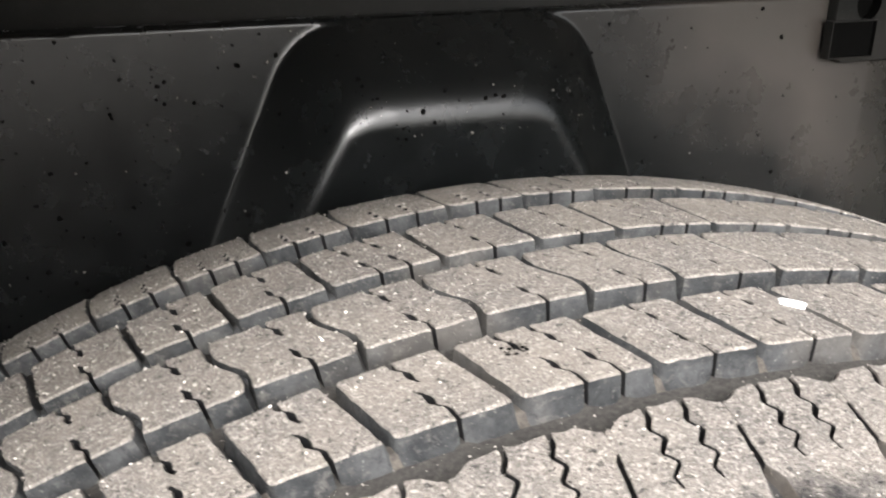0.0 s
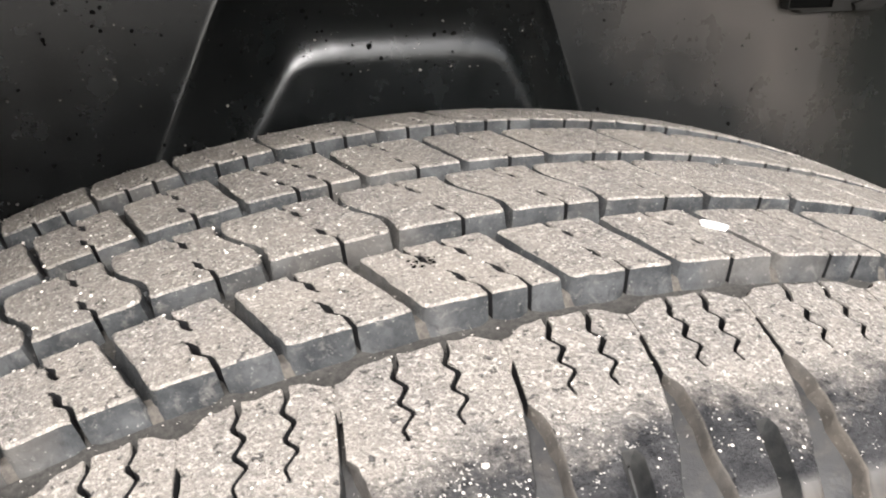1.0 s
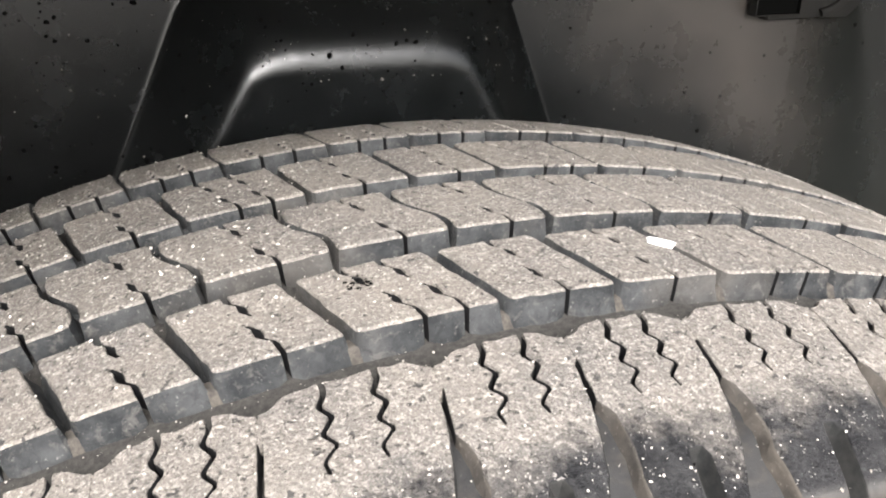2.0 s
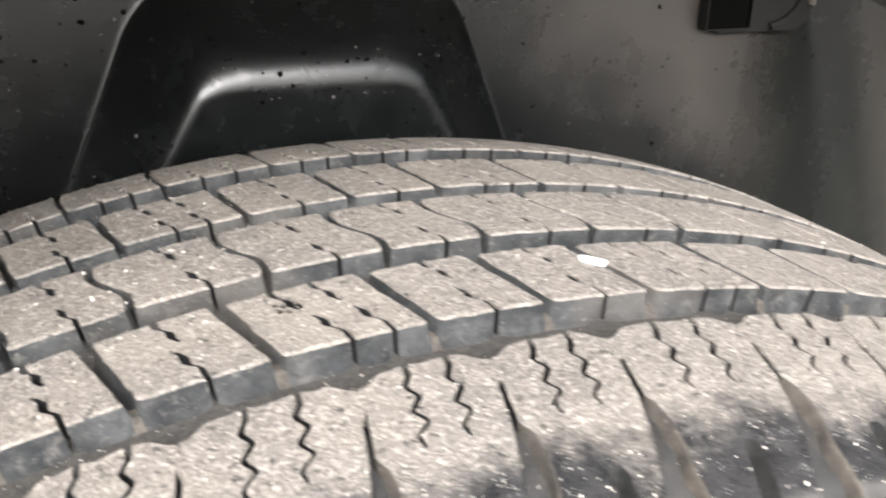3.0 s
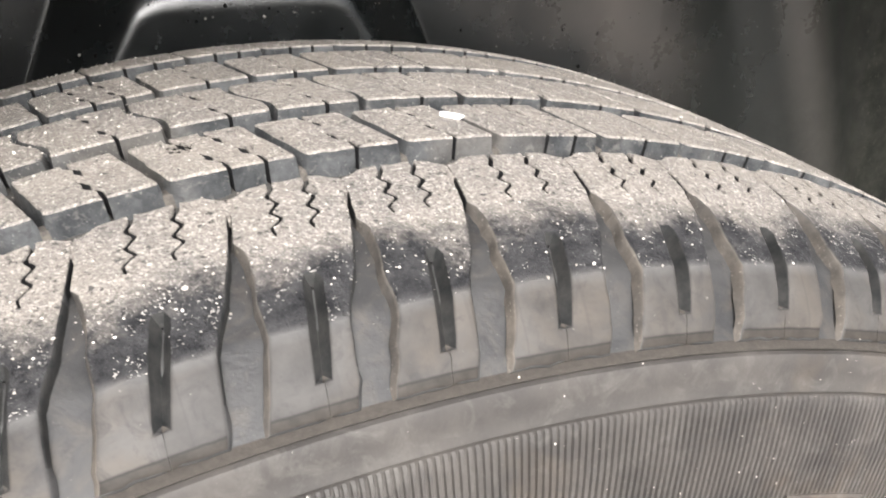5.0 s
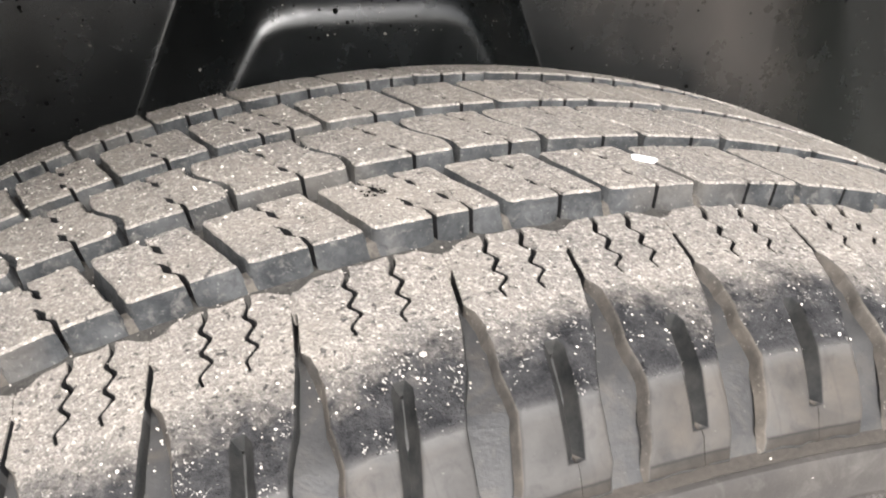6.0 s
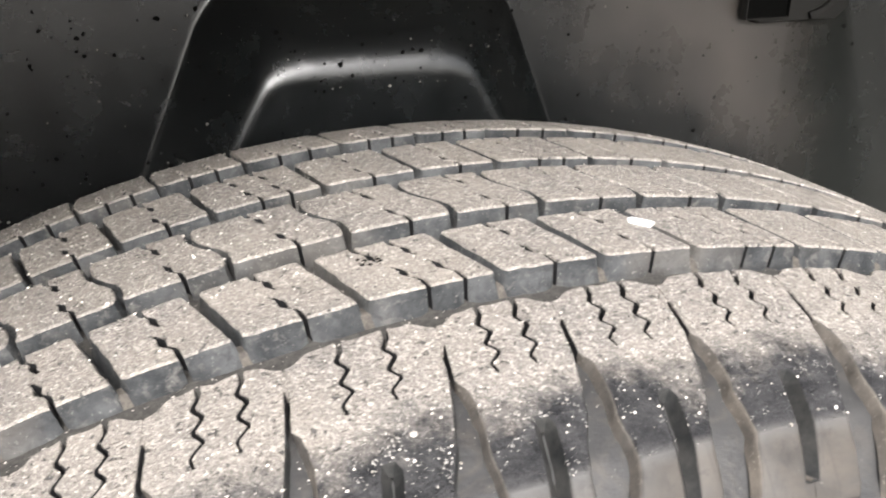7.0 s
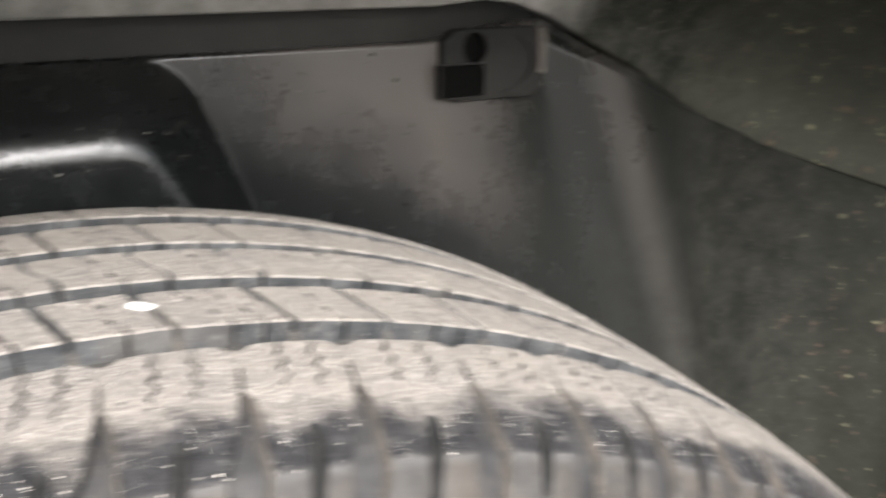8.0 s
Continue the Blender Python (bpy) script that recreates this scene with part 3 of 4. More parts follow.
def block_b(i, sipes=True):
    lo, hi = b_mark(i), b_mark(i + 1)
    p = hi - lo
    out = lane([(lo - .64, -23.9), (lo - .50, -23.4)])
    two = p > 4.3
    if sipes:
        for f in ((.19, .47) if two else (.33,)):
            a, b = zig(lo - .15 + f * p, [(0, -23.2, 1.5), (.08, -25.6, 1.0), (.40, -27.6, 1.75), (.46, -30.4, 1.1), (.66, -32.2)], .064)
            out += a + b[::-1]
    out += lane([(hi - 1.26, -22.7), (hi - 1.12, -23.1), (hi + .06, -45.6), (hi - .02, -46.2)])
    if sipes:
        for f in ((.68, .41) if two else (.46,)):
            a, b = zig(lo - .08 + f * p, [(.55, -46.3, 1.1), (.44, -42.2, 1.0), (.10, -40.0, 1.75), (.02, -36.8, 1.1), (-.20, -34.8)], .064)
            out += b + a[::-1]
    out += lane([(lo + .50, -46.3), (lo + .34, -45.5)])
    return out


S_PATH = [(10.2, -1.12), (6.5, -1.10), (3.2, -1.0), (0.2, -.78), (-2.9, -.50), (-6.0, -.14), (-8.5, .02), (-11.5, .08), (-15.2, .04)]


def block_c(i, sipes=True):
    lo, hi = c_mark(i), c_mark(i + 1)
    p = hi - lo
    w = .10
    out = lane([(lo + du + w, a) for a, du in reversed(S_PATH)])
    if sipes:
        a, b = zig(lo + .28 * p, [(-.03, 10.2, 1.5), (.05, 7.8, 1.0), (.36, 5.8, 1.75), (.42, 3.0, 1.1), (.60, 1.2)], .064)
        out += a + b[::-1]
    out += lane([(hi + du - w, a) for a, du in S_PATH])
    if sipes:
        a, b = zig(lo + .56 * p, [(.16, -15.2, 1.1), (.07, -11.4, 1.0), (-.24, -9.4, 1.75), (-.32, -6.4, 1.1), (-.52, -4.6)], .064)
        out += b + a[::-1]
    return out


def block_d(i, sipes=True):
    lo, hi = d_mark(i), d_mark(i + 1)
    p = hi - lo
    two = p > 4.3
    out = lane([(lo + .14, 17.2), (lo + .03, 18.0), (lo - .78, 40.2)])
    if sipes:
        for f in ((.19, .47) if two else (.30,)):
            a, b = zig(lo - .2 + f * p, [(0, 40.6, 1.5), (.08, 38.2, 1.0), (.38, 36.2, 1.75), (.44, 33.4, 1.2), (.62, 31.6)], .064)
            out += a + b[::-1]
    out += lane([(hi - 1.17, 40.8), (hi - 1.05, 40.2), (hi - .19, 18.0), (hi - .25, 17.2)])
    if sipes:
        for f in ((.66, .40) if two else (.48,)):
            a, b = zig(lo + f * p, [(.12, 17.2, 1.1), (.03, 21.0, 1.0), (-.26, 23.0, 1.75), (-.34, 26.0, 1.2), (-.54, 27.8)], .064)
            out += b + a[::-1]
    return out


def block_e(i, sipes=True):
    lo, hi = mark(i) + 1.55, mark(i + 1) + 1.55
    p = hi - lo
    rows = [(.0520, .30, .05), (.058, .05, .05), (.064, -.12, .06), (.072, -.25, .10), (.084, -.3, .26)]
    low = [(lo + c + w, s_of(a)) for a, c, w in rows] + [(lo + .1, FAR_LIPS[0]), (lo + .1, FAR_LIPS[1])]
    top = [(hi + c - w, s_of(a)) for a, c, w in rows] + [(hi - .7, FAR_LIPS[0]), (hi - .7, FAR_LIPS[1])]
    out = low + top[::-1]
    if sipes:
        for f in (.66, .35):
            a, b = zig(lo + f * p, [(.30, 52.0, 1.3), (.20, 54.4, 1.2), (-.10, 56.0, 2.3), (.08, 58.4, 1.0), (-.22, 60.0, 2.4), (-.04, 62.8, 1.0), (-.24, 65.0)], .056)
            out += b + a[::-1]
    return out


tyre = thing("car_tyre", "worn black all-season car tyre with sand-dusted tread under the wheel arch", "tyre", (0, 0, HUB))

RIBS = ((block_a, (CUT, SHOULDER, THIN_SHADE, CUT_SHADE)), (block_b, (GROOVE, TREAD, THIN_SHADE)), (block_c, (GROOVE, TREAD, THIN_SHADE)), (block_d, (GROOVE, TREAD, THIN_SHADE)), (block_e, (GROOVE, SHOULDER, THIN_SHADE)))
FIRST, LAST = -5, 16
DRAFT = {block_a: .0010, block_b: .0015, block_c: .0008, block_d: .0013, block_e: .0008}
for make, mats in RIBS:
    for i in range(FIRST, LAST):
        part("tread_block", block_mesh("tread_block", make(i), mats, DRAFT[make]), tyre)
# the unseen rest of the tread, plain blocks joined
rest = bmesh.new()
for make, mats in RIBS:
    for i in range(LAST, COUNT + FIRST):
        outline = make(i, False)
        pts = [np.array([u * DEG, s]) for u, s in outline]
        rings = [[rest.verts.new(at(p[0] / DEG, p[1], h if h is not None else -depth(p[1]) - .0004)) for p in pts] for h in (None, 0.0)]
        for k in range(len(pts)):
            j = (k + 1) % len(pts)
            rest.faces.new((rings[0][k], rings[0][j], rings[1][j], rings[1][k]))
        rest.faces.new(rings[1])
bmesh.ops.recalc_face_normals(rest, faces=rest.faces[:])
rest_me = bpy.data.meshes.new("tread_rest")
rest.to_mesh(rest_me)
rest.free()
rest_me.materials.append(GROOVE)
part("tread_rest", rest_me, tyre, kind="stuff")

# carcass: groove floors and both sidewalls in one turned shell
def carcass():
    line = []
    sw = [s_at_radius(q) for q in (.3358, .3349, .3344, .3340, .3335, .3330, .3322, .3290, .3256, .3251, .3247, .3243, .3238, .3225, .318, .312, .306, .300, .294, .288, .284, .275, .264, .254, .245, .236, .23)]
    lift = [None, -.0003, 0, 0, -.0010, 0, .0003, .0004, .0004, .0006, .0006, 0, -.0002, -.0003] + [-.0003] * 7 + [0] * 6
    outer = [(-s, h if h is not None else -depth(s)) for s, h in zip(sw, lift)]
    tread = [s_of(a) for a in np.linspace(-.0965, .0910, 60)]
    line = outer[::-1] + [(s, -depth(s)) for s in tread] + [(s_at_radius(q, FAR_SIDE), 0) for q in np.linspace(.333, .23, 12)]
    around = [-40 + .4 * k for k in range(226)] + list(np.arange(52, 320, 2.0))
    verts = [at(u, s, h) for u in around for s, h in line]
    n, m = len(line), len(around)
    faces = [(i * n + j, ((i + 1) % m) * n + j, ((i + 1) % m) * n + j + 1, i * n + j + 1) for i in range(m) for j in range(n - 1)]
    k0, k1 = len(outer), len(outer) + len(tread)
    slots = [1 if k0 + 7 <= j < k1 else 3 if k0 - 1 <= j < k0 + 7 else 2 if k0 - 4 <= j < k0 - 1 else 0 for i in range(m) for j in range(n - 1)]
    return mesh_of("carcass", verts, faces, [SIDE, BED, BAND, FLOOR], slots, 50)


part("sidewall", carcass(), tyre, "dusty grey rubber sidewall")

# fine upright ribs in the band on the sidewall
def serration():
    verts, faces = [], []
    radii = [.3238, .3228, .320, .316, .311, .306, .300, .294, .288, .2865]
    lift = [-.0004, .0002, .0003, .0003, .0003, .0003, .0003, .0003, .0002, -.0004]
    step = .27
    for k in range(-70, 160):
        u = k * step
        base = len(verts)
        for r, h in zip(radii, lift):
            s = -s_at_radius(r)
            for du, hh in ((-.110, -.0004), (-.060, h), (.060, h), (.110, -.0004)):
                verts.append(at(u + du, s, hh))
        for q in range(len(radii) - 1):
            for c in range(3):
                a = base + q * 4 + c
                faces.append((a, a + 1, a + 5, a + 4))
    return mesh_of("sidewall_ribs", verts, faces, [SIDE], None, 30)


part("sidewall_ribs", serration(), tyre, "fine raised rubber ribs", "stuff")


def patch(name, outline, foot, crown, mat, inset=.0006, draft=0.0):
    """A small raised plate on the tyre: outline in degrees and length."""
    bm = bmesh.new()
    pts = [np.array([u * DEG, s]) for u, s in outline]
    area = sum(pts[i - 1][0] * pts[i][1] - pts[i][0] * pts[i - 1][1] for i in range(len(pts)))
    if area < 0:
        pts = pts[::-1]
    lo = [bm.verts.new((p[0], p[1], foot)) for p in offset_ring(pts, -draft)]
    mid = [bm.verts.new((p[0], p[1], crown - .0002)) for p in pts]
    hi = [bm.verts.new((p[0], p[1], crown)) for p in offset_ring(pts, inset)]
    n = len(pts)
    for a, b in ((lo, mid), (mid, hi)):
        for i in range(n):
            j = (i + 1) % n
            bm.faces.new((a[i], a[j], b[j], b[i]))
    bm.faces.new(hi)
    for v in bm.verts:
        v.co = at(v.co.x / DEG, v.co.y, v.co.z)
    bmesh.ops.recalc_face_normals(bm, faces=bm.faces[:])
    me = bpy.data.meshes.new(name)
    bm.to_mesh(me)
    bm.free()
    me.materials.append(mat)
    return me


plate = [(14.2 + k * .78, -s_at_radius(.3005)) for k in range(7)] + [(18.9 - k * .78, -s_at_radius(.289)) for k in range(7)]
part("raised_plate", patch("raised_plate", plate, -.001, .0009, SIDE), tyre, "raised rubber panel in the ribbed band")

# low rubber bridges with caked mud in the cross slots, and the webs that close the ends of the shoulder cuts
for i in range(FIRST, LAST):
    u = b_mark(i)
    part("tie_bar", patch("tie_bar", lane([(u - .08, -43.0), (u + .60, -43.0), (u + .66, -46.0), (u - .02, -46.0)]), -.0062, -.0030 - rnd.uniform(0, .0007), MUD, .0004, .0017), tyre, "mud-caked rubber bridge between tread blocks")
    u = d_mark(i)
    part("tie_bar", patch("tie_bar", lane([(u - .28, 20.5), (u + .24, 20.5), (u + .34, 17.6), (u - .28, 17.6)]), -.0062, -.0030, GROOVE, .0004, .0015), tyre)
    c = c_mark(i)
    part("tie_bar", patch("tie_bar", lane([(c - .95, 1.5), (c - .62, 1.5), (c + .1, -7.5), (c - .25, -7.5)]), -.0062, -.0020, GROOVE), tyre)
    m, p = a_mark(i), mark(i + 1) - mark(i)
    part("web", patch("web", lane([(m - .20, -65.4), (m + .22, -65.4), (m + .30, -60.2), (m - .10, -60.2)]), -.003, -.00022, SHOULDER, .0001), tyre)
    b = m + .25 + .195 * p
    part("web", patch("web", [(b - .14, -LIPS[0] - .68 * (LIPS[1] - LIPS[0])), (b + .14, -LIPS[0] - .68 * (LIPS[1] - LIPS[0])), (b + .08, -LIPS[1] + .0002), (b - .2, -LIPS[1] + .0002)], -.002, -.00016, SHOULDER, .0001), tyre)


# ---- sand and chips on the tread ----
def inside(poly, x, y):
    hit, j = False, len(poly) - 1
    for i in range(len(poly)):
        if (poly[i][1] > y) != (poly[j][1] > y) and x < (poly[j][0] - poly[i][0]) * (y - poly[i][1]) / (poly[j][1] - poly[i][1]) + poly[i][0]:
            hit = not hit
        j = i
    return hit


BOXES = [(o[:, 0].min(), o[:, 0].max(), o[:, 1].min(), o[:, 1].max(), o.tolist()) for o in OUTLINES]


def on_block(u, s):
    x = u * DEG
    return any(b[0] < x < b[1] and b[2] < s < b[3] and inside(b[4], x, s) for b in BOXES)


def grains(name, count, place, size, mat, flat=.7, seed=1):
    """Small broken grains, each an uneven twelve-sided stone."""
    rg = random.Random(seed)
    verts, faces = [], []
    for _ in range(count):
        spot = place(rg)
        if spot is None:
            continue
        p, nrm = spot
        q = Vector(nrm).to_track_quat("Z", "X").to_matrix()
        d = size(rg)
        tw = Matrix.Rotation(rg.uniform(0, 6.28), 3, "Z")
        base = len(verts)
        for c in [(math.cos(k * math.pi / 3), math.sin(k * math.pi / 3), 0) for k in range(6)] + [(.1, .1, 1), (0, 0, -.5)]:
            v = Vector(c) * d * rg.uniform(.6, 1.25) * .5
            v.z *= flat
            w = q @ (tw @ v)
            verts.append((p[0] + w.x, p[1] + w.y, p[2] + w.z))
        for a, b in ((0, 1), (1, 2), (2, 3), (3, 4), (4, 5), (5, 0)):
            faces += [(base + a, base + b, base + 6), (base + b, base + a, base + 7)]
    me = bpy.data.meshes.new(name)
    me.from_pydata(verts, [], faces)
    me.materials.append(mat)
    return me


def tread_spot(rg):
    u = rg.uniform(-26, 34)
    a = rg.uniform(-.090, .075)
    if u > 0 and rg.random() < .45:
        return None
    s = s_of(a)
    h = .00010 if on_block(u, s) else -depth(s) + .0001
    p = at(u, s, h)
    _, _, na, nr = surface(s)
    return p, (nr * math.sin(radians(u)), na, nr * math.cos(radians(u)))


tagged(part("sand", grains("sand", 8000, tread_spot, lambda g: .00016 + .00042 * g.random() ** 3, GRIT, .7, 3), tyre), kind="stuff")
tagged(part("grit", grains("grit", 70, tread_spot, lambda g: .0006 + .0008 * g.random() ** 2, GRIT, .8, 8), tyre), kind="stuff")


def left_spot(rg):
    u = -27 + 22 * rg.random() ** 1.3
    s = s_of(rg.uniform(-.030, .082))
    if not on_block(u, s):
        return None
    _, _, na, nr = surface(s)
    return at(u, s, .00012), (nr * math.sin(radians(u)), na, nr * math.cos(radians(u)))


def glint_spot(rg):
    u = rg.uniform(-20, 30)
    s = s_of(-.0905 + rg.gauss(0, .0045))
    if not on_block(u, s):
        return None
    _, _, na, nr = surface(s)
    return at(u, s, .0001), (nr * math.sin(radians(u)), na, nr * math.cos(radians(u)))


tagged(part("grit", grains("grit", 420, glint_spot, lambda g: .00014 + .00060 * g.random() ** 5, GRIT, .8, 31), tyre), kind="stuff")
tagged(part("grit", grains("grit", 2600, left_spot, lambda g: .00025 + .0007 * g.random() ** 3, GRIT, .8, 21), tyre), kind="stuff")


def side_spot(rg):
    u = rg.uniform(-15, 34)
    s = -s_at_radius(rg.uniform(.262, .3365))
    _, _, na, nr = surface(s)
    return at(u, s, .0004), (nr * math.sin(radians(u)), na, nr * math.cos(radians(u)))


tagged(part("sand", grains("sand", 240, side_spot, lambda g: .00014 + .00042 * g.random() ** 4, GRIT, .7, 51), tyre), kind="stuff")


def smear_spot(rg):
    u, a = -5.6 + rg.gauss(0, .22), -31.2 + rg.gauss(0, 1.5)
    s = s_of(a * MM)
    return at(u, s, .00005), (math.sin(radians(u)), 0, math.cos(radians(u)))


tagged(part("dirt", grains("dirt", 34, smear_spot, lambda g: .0003 + .0009 * g.random() ** 2, SPECK, .3, 12), tyre), kind="stuff")

# white chip lying on the block beside a cross slot
cu, ca = 4.5, -32.4
bm = bmesh.new()
ring = [(-3.0, .5), (-2.4, 1.25), (-.5, 1.40), (2.3, 1.35), (3.0, 1.0), (2.6, -1.25), (.6, -1.35), (-2.4, -1.1)]
lo = [bm.verts.new((x * MM, y * MM, 0)) for x, y in ring]
md = [bm.verts.new((x * MM * 1.02, y * MM * 1.02, .0004)) for x, y in ring]
hi = [bm.verts.new((x * MM * .93, y * MM * .9, .0006)) for x, y in ring]
for a, b in ((lo, md), (md, hi)):
    for i in range(8):
        bm.faces.new((a[i], a[(i + 1) % 8], b[(i + 1) % 8], b[i]))
bm.faces.new(hi)
bm.faces.new(lo[::-1])
bmesh.ops.recalc_face_normals(bm, faces=bm.faces[:])
cm = bpy.data.meshes.new("stone_chip")
bm.to_mesh(cm)
bm.free()
cm.materials.append(CHIP)
chip = new("stone_chip", cm)
cp = Vector(at(cu, s_of(ca * MM), .0))
chip.matrix_world = Matrix.Translation(cp + Vector((0, 0, HUB))) @ pose(0, 0, 0, 0, cu, -40)
tagged(chip, "small white stone chip stuck on the tyre tread", "stone chip")


# ---- wheel arch: moulded inner wall ----
WALL = 0.198
LIP = 0.389
# the arch stands a little askew to the wheel
ARCH = Matrix.Translation((.0441, .1955, .7202)) @ pose(0, 0, 0, .01, .76, 1.89) @ Matrix.Translation((-.05, -.198, -.72))


def in_arch(ob):
    ob.matrix_world = ARCH @ ob.matrix_basis
    return ob


def smax(*v, k=.006):
    """Rounded maximum of signed distances."""
    m = v[0]
    for b in v[1:]:
        h = max(k - abs(m - b), 0) / k
        m = max(m, b) + h * h * k * .25
    return m


def half_plane(x, z, p, q):
    """Signed distance to the line p to q, positive on its left."""
    dx, dz = q[0] - p[0], q[1] - p[1]
    ln = math.hypot(dx, dz)
    return (dx * (z - p[1]) - dz * (x - p[0])) / ln


def boss(x, z):
    """How far the moulded boss stands out of the wall, in metres."""
    o = smax(half_plane(x, z, (-.073, .304), (-.0385, .381)), half_plane(x, z, (.0945, .379), (.121, .3145)), z - .3880, k=.022)
    if o > 0:
        return .00022 * math.exp(-(o / .0009) ** 2)
    flank = smax(half_plane(x, z, (-.0405, .318), (-.0185, .358)), half_plane(x, z, (.0645, .358), (.0845, .323)), k=.014)
    i = smax(flank, z - .3585, k=.014)
    full = .030
    t = -o / max(-o + i, .004)
    top = 1.0
    k = .17 + .18 * min(max(.5 + (z - .3585 - flank) / .016, 0), 1)
    h = max(k - abs(t - top), 0) / k
    soft = min(t, top) - h * h * k * .25
    return full * soft + .00022 * math.exp(-(o / .0009) ** 2)


PLAN = [(-.80, .05), (-.70, .15), (-.58, .190), (-.45, .198), (.262, .198), (.285, .201), (.310, .206), (.330, .206), (.345, .199), (.360, .194), (.378, .194), (.394, .202), (.41, .209), (.45, .212), (.49, .208), (.53, .190), (.57, .15), (.60, .09), (.62, .0), (.63, -.12)]


def plan_columns():
    cols = []
    for (x0, y0), (x1, y1) in zip(PLAN, PLAN[1:]):
        ln = math.hypot(x1 - x0, y1 - y0)
        if x0 == -.45:
            xs = list(np.arange(-.45, -.12, .015)) + list(np.arange(-.12, .150, .0011)) + list(np.arange(.150, .262, .008))
            cols += [(x, .198) for x in xs]
        else:
            k = max(1, int(ln / .006))
            cols += [(x0 + (x1 - x0) * i / k, y0 + (y1 - y0) * i / k) for i in range(k)]
    cols.append(PLAN[-1])
    # soften the folds
    ys = np.array([c[1] for c in cols])
    for _ in range(3):
        ys[1:-1] = (ys[:-2] + 2 * ys[1:-1] + ys[2:]) / 4
    return [(c[0], y) for c, y in zip(cols, ys)]


def wall_top(x):
    return float(np.interp(x, [-.8, .225, .262, .292, .303, .337, .415, .470, .55, .64], [LIP, LIP, .395, .3985, .3975, .380, .3405, .3165, .285, .25]))


def shear(x, z):
    """The folds at the arch's end lean: their foot stands further out."""
    k = float(np.interp(x, [.27, .33, .62], [0, 1, .2]))
    return x + k * .40 * max(.33 - z, -.05)


def wall_mesh():
    cols = plan_columns()
    down = [0, .0006, .0014] + list(np.arange(.0025, .135, .0011)) + list(np.arange(.137, .30, .008)) + [.32, .36, .42, .50]
    rows = [("back", .040, -.004), ("back", .006, 0.0), ("back", .0022, .0000)]
    verts, n = [], len(rows) + len(down)
    for x, y in cols:
        top = wall_top(x)
        for _, b, dz in rows:
            verts.append((x, y + b, HUB + top + dz))
        for d in down:
            z = top - d
            roll = .0016 * max(0, 1 - d / .0014) ** 2
            out = boss(x, z) if -.13 < x < .17 and z > .2 else 0
            sx = shear(x, z)
            verts.append((sx, y + roll - out, HUB + z))
    m = len(cols)
    faces = [(i * n + j, i * n + j + 1, (i + 1) * n + j + 1, (i + 1) * n + j) for i in range(m - 1) for j in range(n - 1)]
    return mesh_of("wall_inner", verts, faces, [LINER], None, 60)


wall = tagged(in_arch(new("wall_inner", wall_mesh())), "black moulded plastic wheel arch liner wall with a raised boss", "wheel arch liner", kind="structure")


def strip(name, profile, mats, cols, split=9.0):
    """A sheet swept along the wall: profile(x, y) gives the points of one section."""
    verts = []
    for x, y in cols:
        sec = profile(x, y)
        verts += sec
    n, m = len(sec), len(cols)
    faces = [(i * n + j, i * n + j + 1, (i + 1) * n + j + 1, (i + 1) * n + j) for i in range(m - 1) for j in range(n - 1)]
    slots = [1 if cols[i][0] > split else 0 for i in range(m - 1) for j in range(n - 1)]
    return mesh_of(name, verts, faces, mats, slots, 60)


COLS = plan_columns()[::4] + [plan_columns()[-1]]


def seal_section(x, y):
    t = wall_top(x)
    return [(x, y + .026, HUB + t - .02), (x, y + .026, HUB + t + .010), (x, y + .024, HUB + t + .03)]


tagged(in_arch(new("seal", strip("seal", seal_section, [DARK], COLS))), "dark rubber seal in the gap above the liner wall", "seal", kind="structure")


def upper_section(x, y):
    gap = float(np.interp(x, [.25, .30, .36, .42, .47], [.0180, .0050, .0020, .0008, -.0018]))
    z = wall_top(min(x, .9)) + gap if x > .262 else .407
    back = y + float(np.interp(x, [.40, .46], [.002, .0012]))
    arch = [(0, 0), (0, .012), (-.004, .03), (-.015, .055), (-.04, .085), (-.08, .105), (-.13, .115), (-.17, .118), (-.22, .117), (-.265, .111), (-.280, .099), (-.285, .100), (-.269, .116), (-.22, .122), (-.17, .123), (-.12, .120)]
    # the unseen outer edge, added to shade the tread, rounds down towards low x
    drop = .53 - math.sqrt(.53 ** 2 - min(max(.13 - x, 0), .40) ** 2)
    return [(x, y + .022, HUB + z + .001), (x, back + .002, HUB + z)] + [(x, back + dy, HUB + z + .0015 + dz - drop * min(-dy / .22, 1)) for dy, dz in arch]


tagged(in_arch(new("ceiling_arch", strip("ceiling_arch", upper_section, [UPPER], COLS))), "grey dusty plastic upper lining of the wheel arch", "wheel arch liner", kind="structure")

# clip that holds the liner, near the corner of the arch
clip = thing("liner_clip", "black plastic clip with an open socket holding the arch liner", "clip", (.262, WALL, HUB + .376))
in_arch(clip)


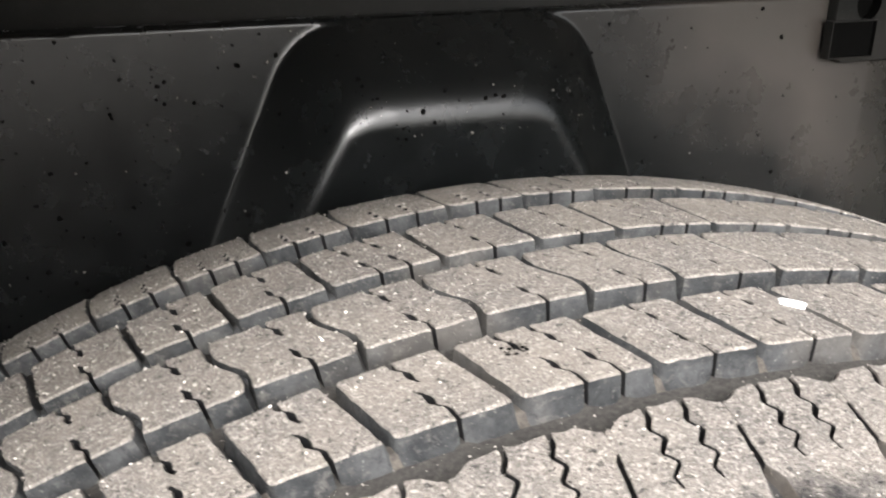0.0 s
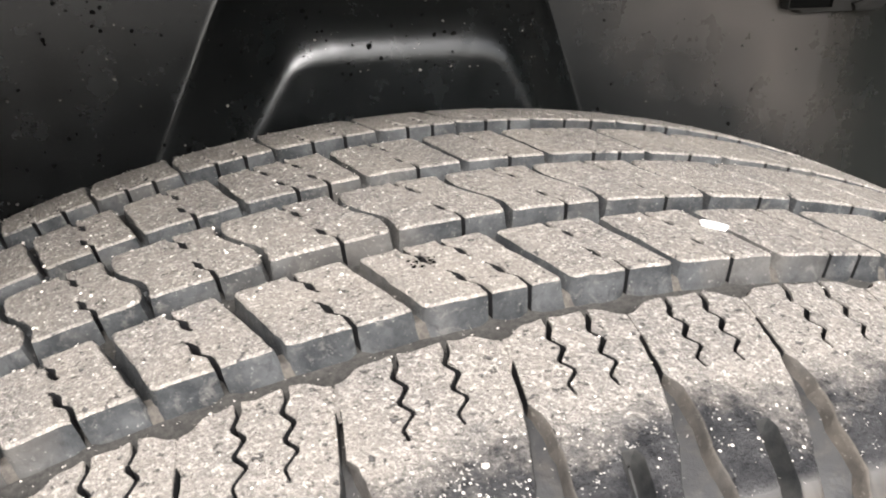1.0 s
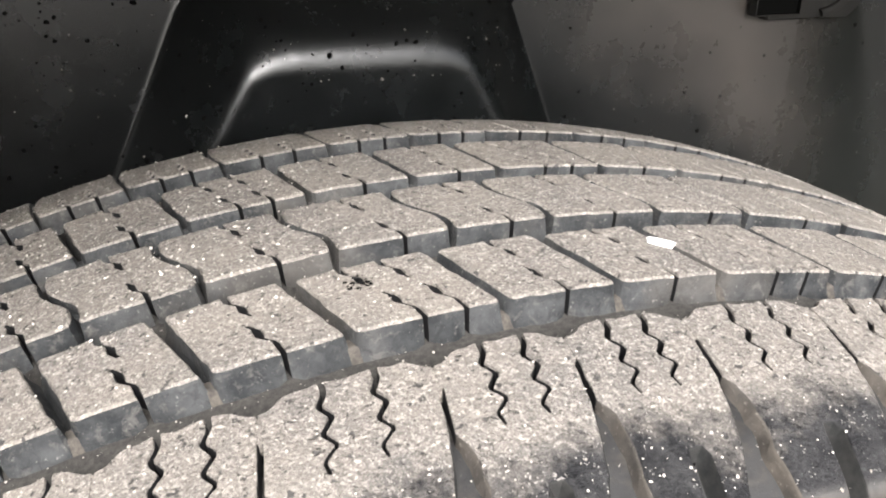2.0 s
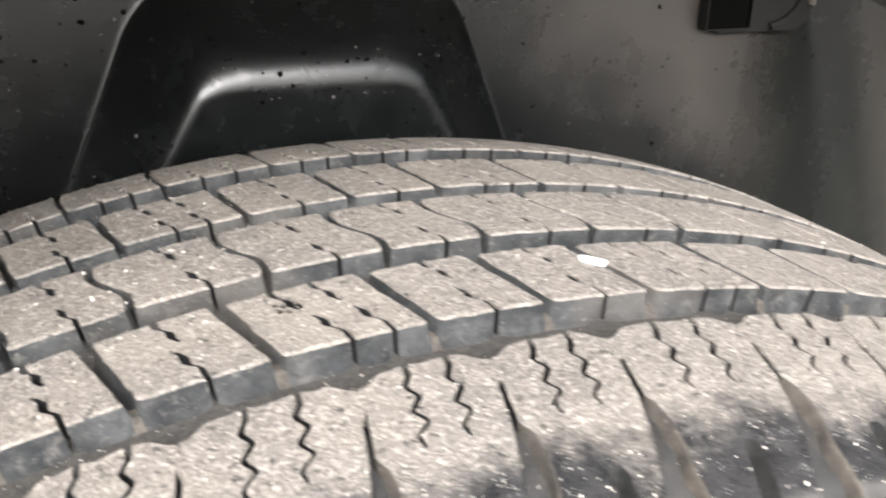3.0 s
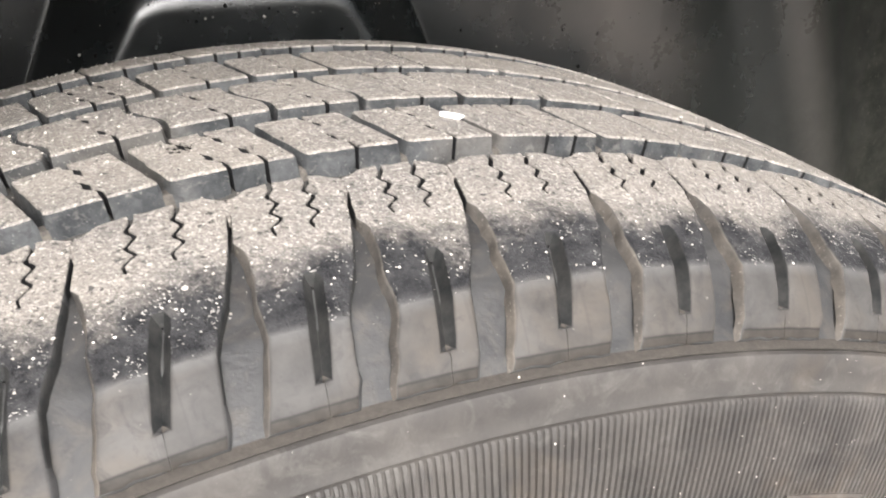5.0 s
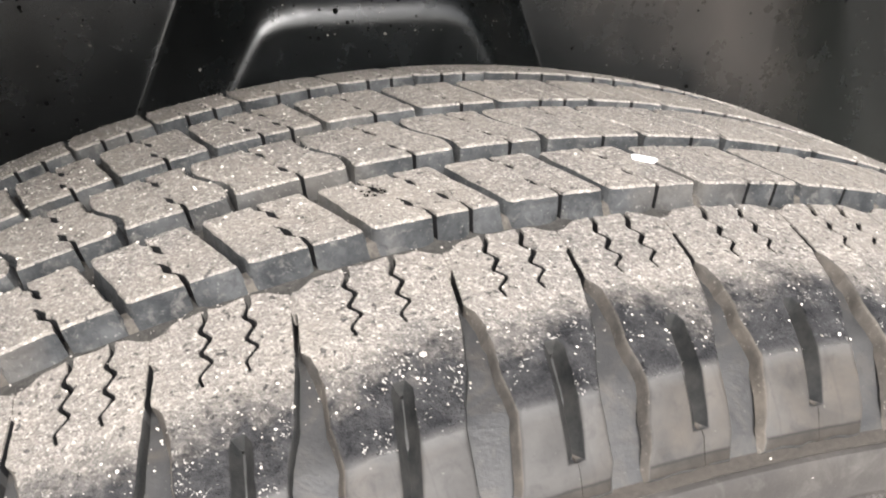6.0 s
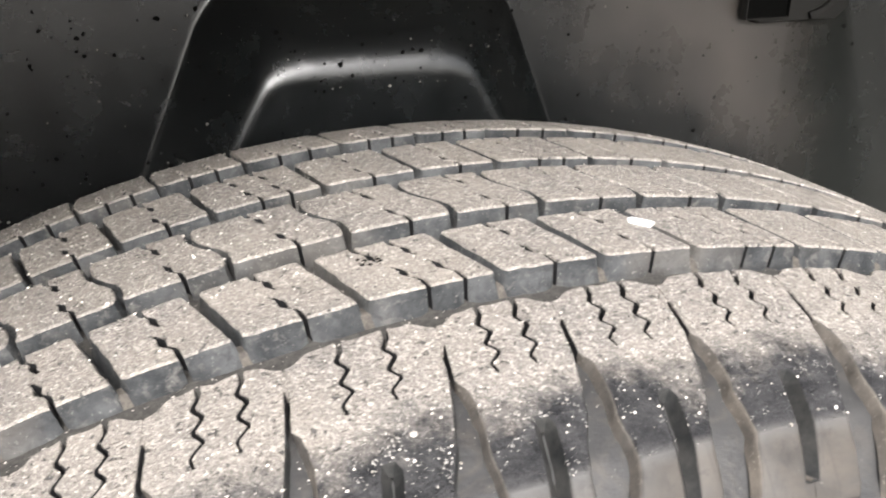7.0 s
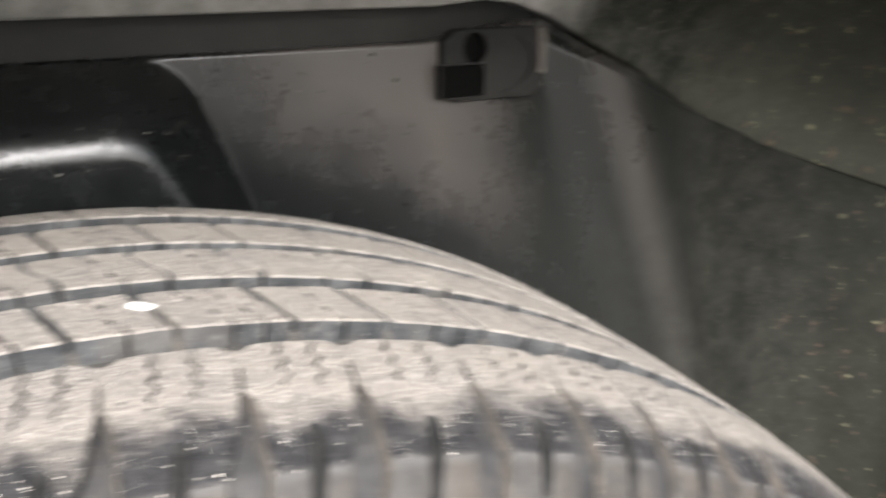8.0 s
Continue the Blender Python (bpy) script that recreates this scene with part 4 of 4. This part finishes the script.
def plate_with_hole():
    bm = bmesh.new()
    n = 24
    def rect(a, hw, hh):
        c, s = math.cos(a), math.sin(a)
        k = 1 / max(abs(c) / hw, abs(s) / hh)
        return c * k, s * k
    rings = []
    for kind, y in (("out", .001), ("out", -.0052), ("edge", -.0062), ("hole", -.0062), ("hole2", -.0004)):
        ring = []
        for i in range(n):
            a = 2 * math.pi * (i + .5) / n
            if kind == "out":
                x, z = rect(a, .0325, .0195)
            elif kind == "edge":
                x, z = rect(a, .0318, .0188)
            else:
                x, z = -.013 + .0075 * math.cos(a), .0095 + .0085 * math.sin(a)
            ring.append(bm.verts.new((x, y, z)))
        rings.append(ring)
    for a, b in zip(rings, rings[1:]):
        for i in range(n):
            bm.faces.new((a[i], a[(i + 1) % n], b[(i + 1) % n], b[i]))
    for f in [bm.faces.new(rings[-1])] + bm.faces[-n - 1:]:
        f.material_index = 1
    bmesh.ops.recalc_face_normals(bm, faces=bm.faces[:])
    me = bpy.data.meshes.new("socket")
    bm.to_mesh(me)
    bm.free()
    me.materials.append(CLIP)
    me.materials.append(RECESS_SHADE)
    me.shade_smooth()
    me.set_sharp_from_angle(angle=radians(35))
    return me


part("socket", plate_with_hole(), clip)


def tab():
    """Curved tab round the socket's open side."""
    verts, faces = [], []
    n = 14
    for i in range(n + 1):
        a = radians(-75 + 130 * i / n)
        for rr, y in ((.0195, -.0055), (.0195, -.0085), (.0215, -.0092), (.0235, -.0085), (.0235, -.0055)):
            verts.append((-.001 + rr * 1.25 * math.cos(a), y, .001 + rr * .85 * math.sin(a)))
    for i in range(n):
        for j in range(4):
            faces.append((i * 5 + j, i * 5 + j + 1, i * 5 + j + 6, i * 5 + j + 5))
    return mesh_of("tab", verts, faces, [CLIP], None, 60)


def pocket():
    """Square sleeve below the socket; a near-black panel paints the shade in its open front."""
    bm = bmesh.new()
    rings = []
    for hw, hh, y in ((.0138, .0092, -.003), (.0138, .0092, -.0085), (.0132, .0086, -.0085), (.0128, .0082, -.0065)):
        rings.append([bm.verts.new((-.0215 + hw * sx, y, -.0078 + hh * sz)) for sx, sz in ((-1, -1), (1, -1), (1, 1), (-1, 1))])
    for a, b in zip(rings, rings[1:]):
        for i in range(4):
            f = bm.faces.new((a[i], a[(i + 1) % 4], b[(i + 1) % 4], b[i]))
            f.material_index = 1 if a is rings[2] else 0
    bm.faces.new(rings[-1]).material_index = 1
    bmesh.ops.recalc_face_normals(bm, faces=bm.faces[:])
    me = bpy.data.meshes.new("sleeve")
    bm.to_mesh(me)
    bm.free()
    me.materials.append(CLIP)
    me.materials.append(RECESS_SHADE)
    return me


part("sleeve", pocket(), clip, "open square black sleeve")
part("tab", tab(), clip, "curved black plastic tab")


def post():
    """Upright dusty rim at the clip's side."""
    bm = bmesh.new()
    bmesh.ops.create_cube(bm, size=1.0, matrix=Matrix.Translation((.0290, -.0045, .0065)) @ Matrix.Diagonal((.0050, .0120, .0250, 1)))
    bmesh.ops.bevel(bm, geom=bm.edges[:], offset=.0012, segments=2, affect="EDGES", profile=.5)
    me = bpy.data.meshes.new("rim")
    bm.to_mesh(me)
    bm.free()
    me.materials.append(MUD)
    me.shade_smooth()
    return me


part("rim", post(), clip, "dusty plastic rim")
# three pale bits stand in for a bright spot on the rim
tagged(part("grit", grains("grit", 3, lambda g: ((.0290 + g.gauss(0, .0012), -.0106, -.0055 + g.gauss(0, .0012)), (0, -1, 0)), lambda g: .0011 + .0007 * g.random(), PALE, .6, 40), clip), kind="stuff")

# ---- dirt flecks on the wall ----
def wall_spot(rg):
    x = rg.uniform(-.20, .33)
    z = rg.uniform(.27, .386)
    if rg.random() < .45:
        x = rg.uniform(-.20, -.02)
    elif rg.random() < .4:
        x, z = rg.uniform(-.04, .10), rg.uniform(.345, .386)
    out = boss(x, z) if x < .17 else 0
    y = float(np.interp(x, [p[0] for p in PLAN], [p[1] for p in PLAN]))
    return (x, y - out - .0003, HUB + z), (0, -1, 0)


tagged(in_arch(new("mud_spatter", grains("mud_spatter", 420, wall_spot, lambda g: .0007 + .0021 * g.random() ** 3, SPECK, .35, 5))), "dark mud specks stuck on the liner wall", "dirt", kind="stuff")
tagged(in_arch(new("sand_spatter", grains("sand_spatter", 420, wall_spot, lambda g: .0002 + .0013 * g.random() ** 7, PALE, .5, 6))), "pale sand specks stuck on the liner wall", "dirt", kind="stuff")
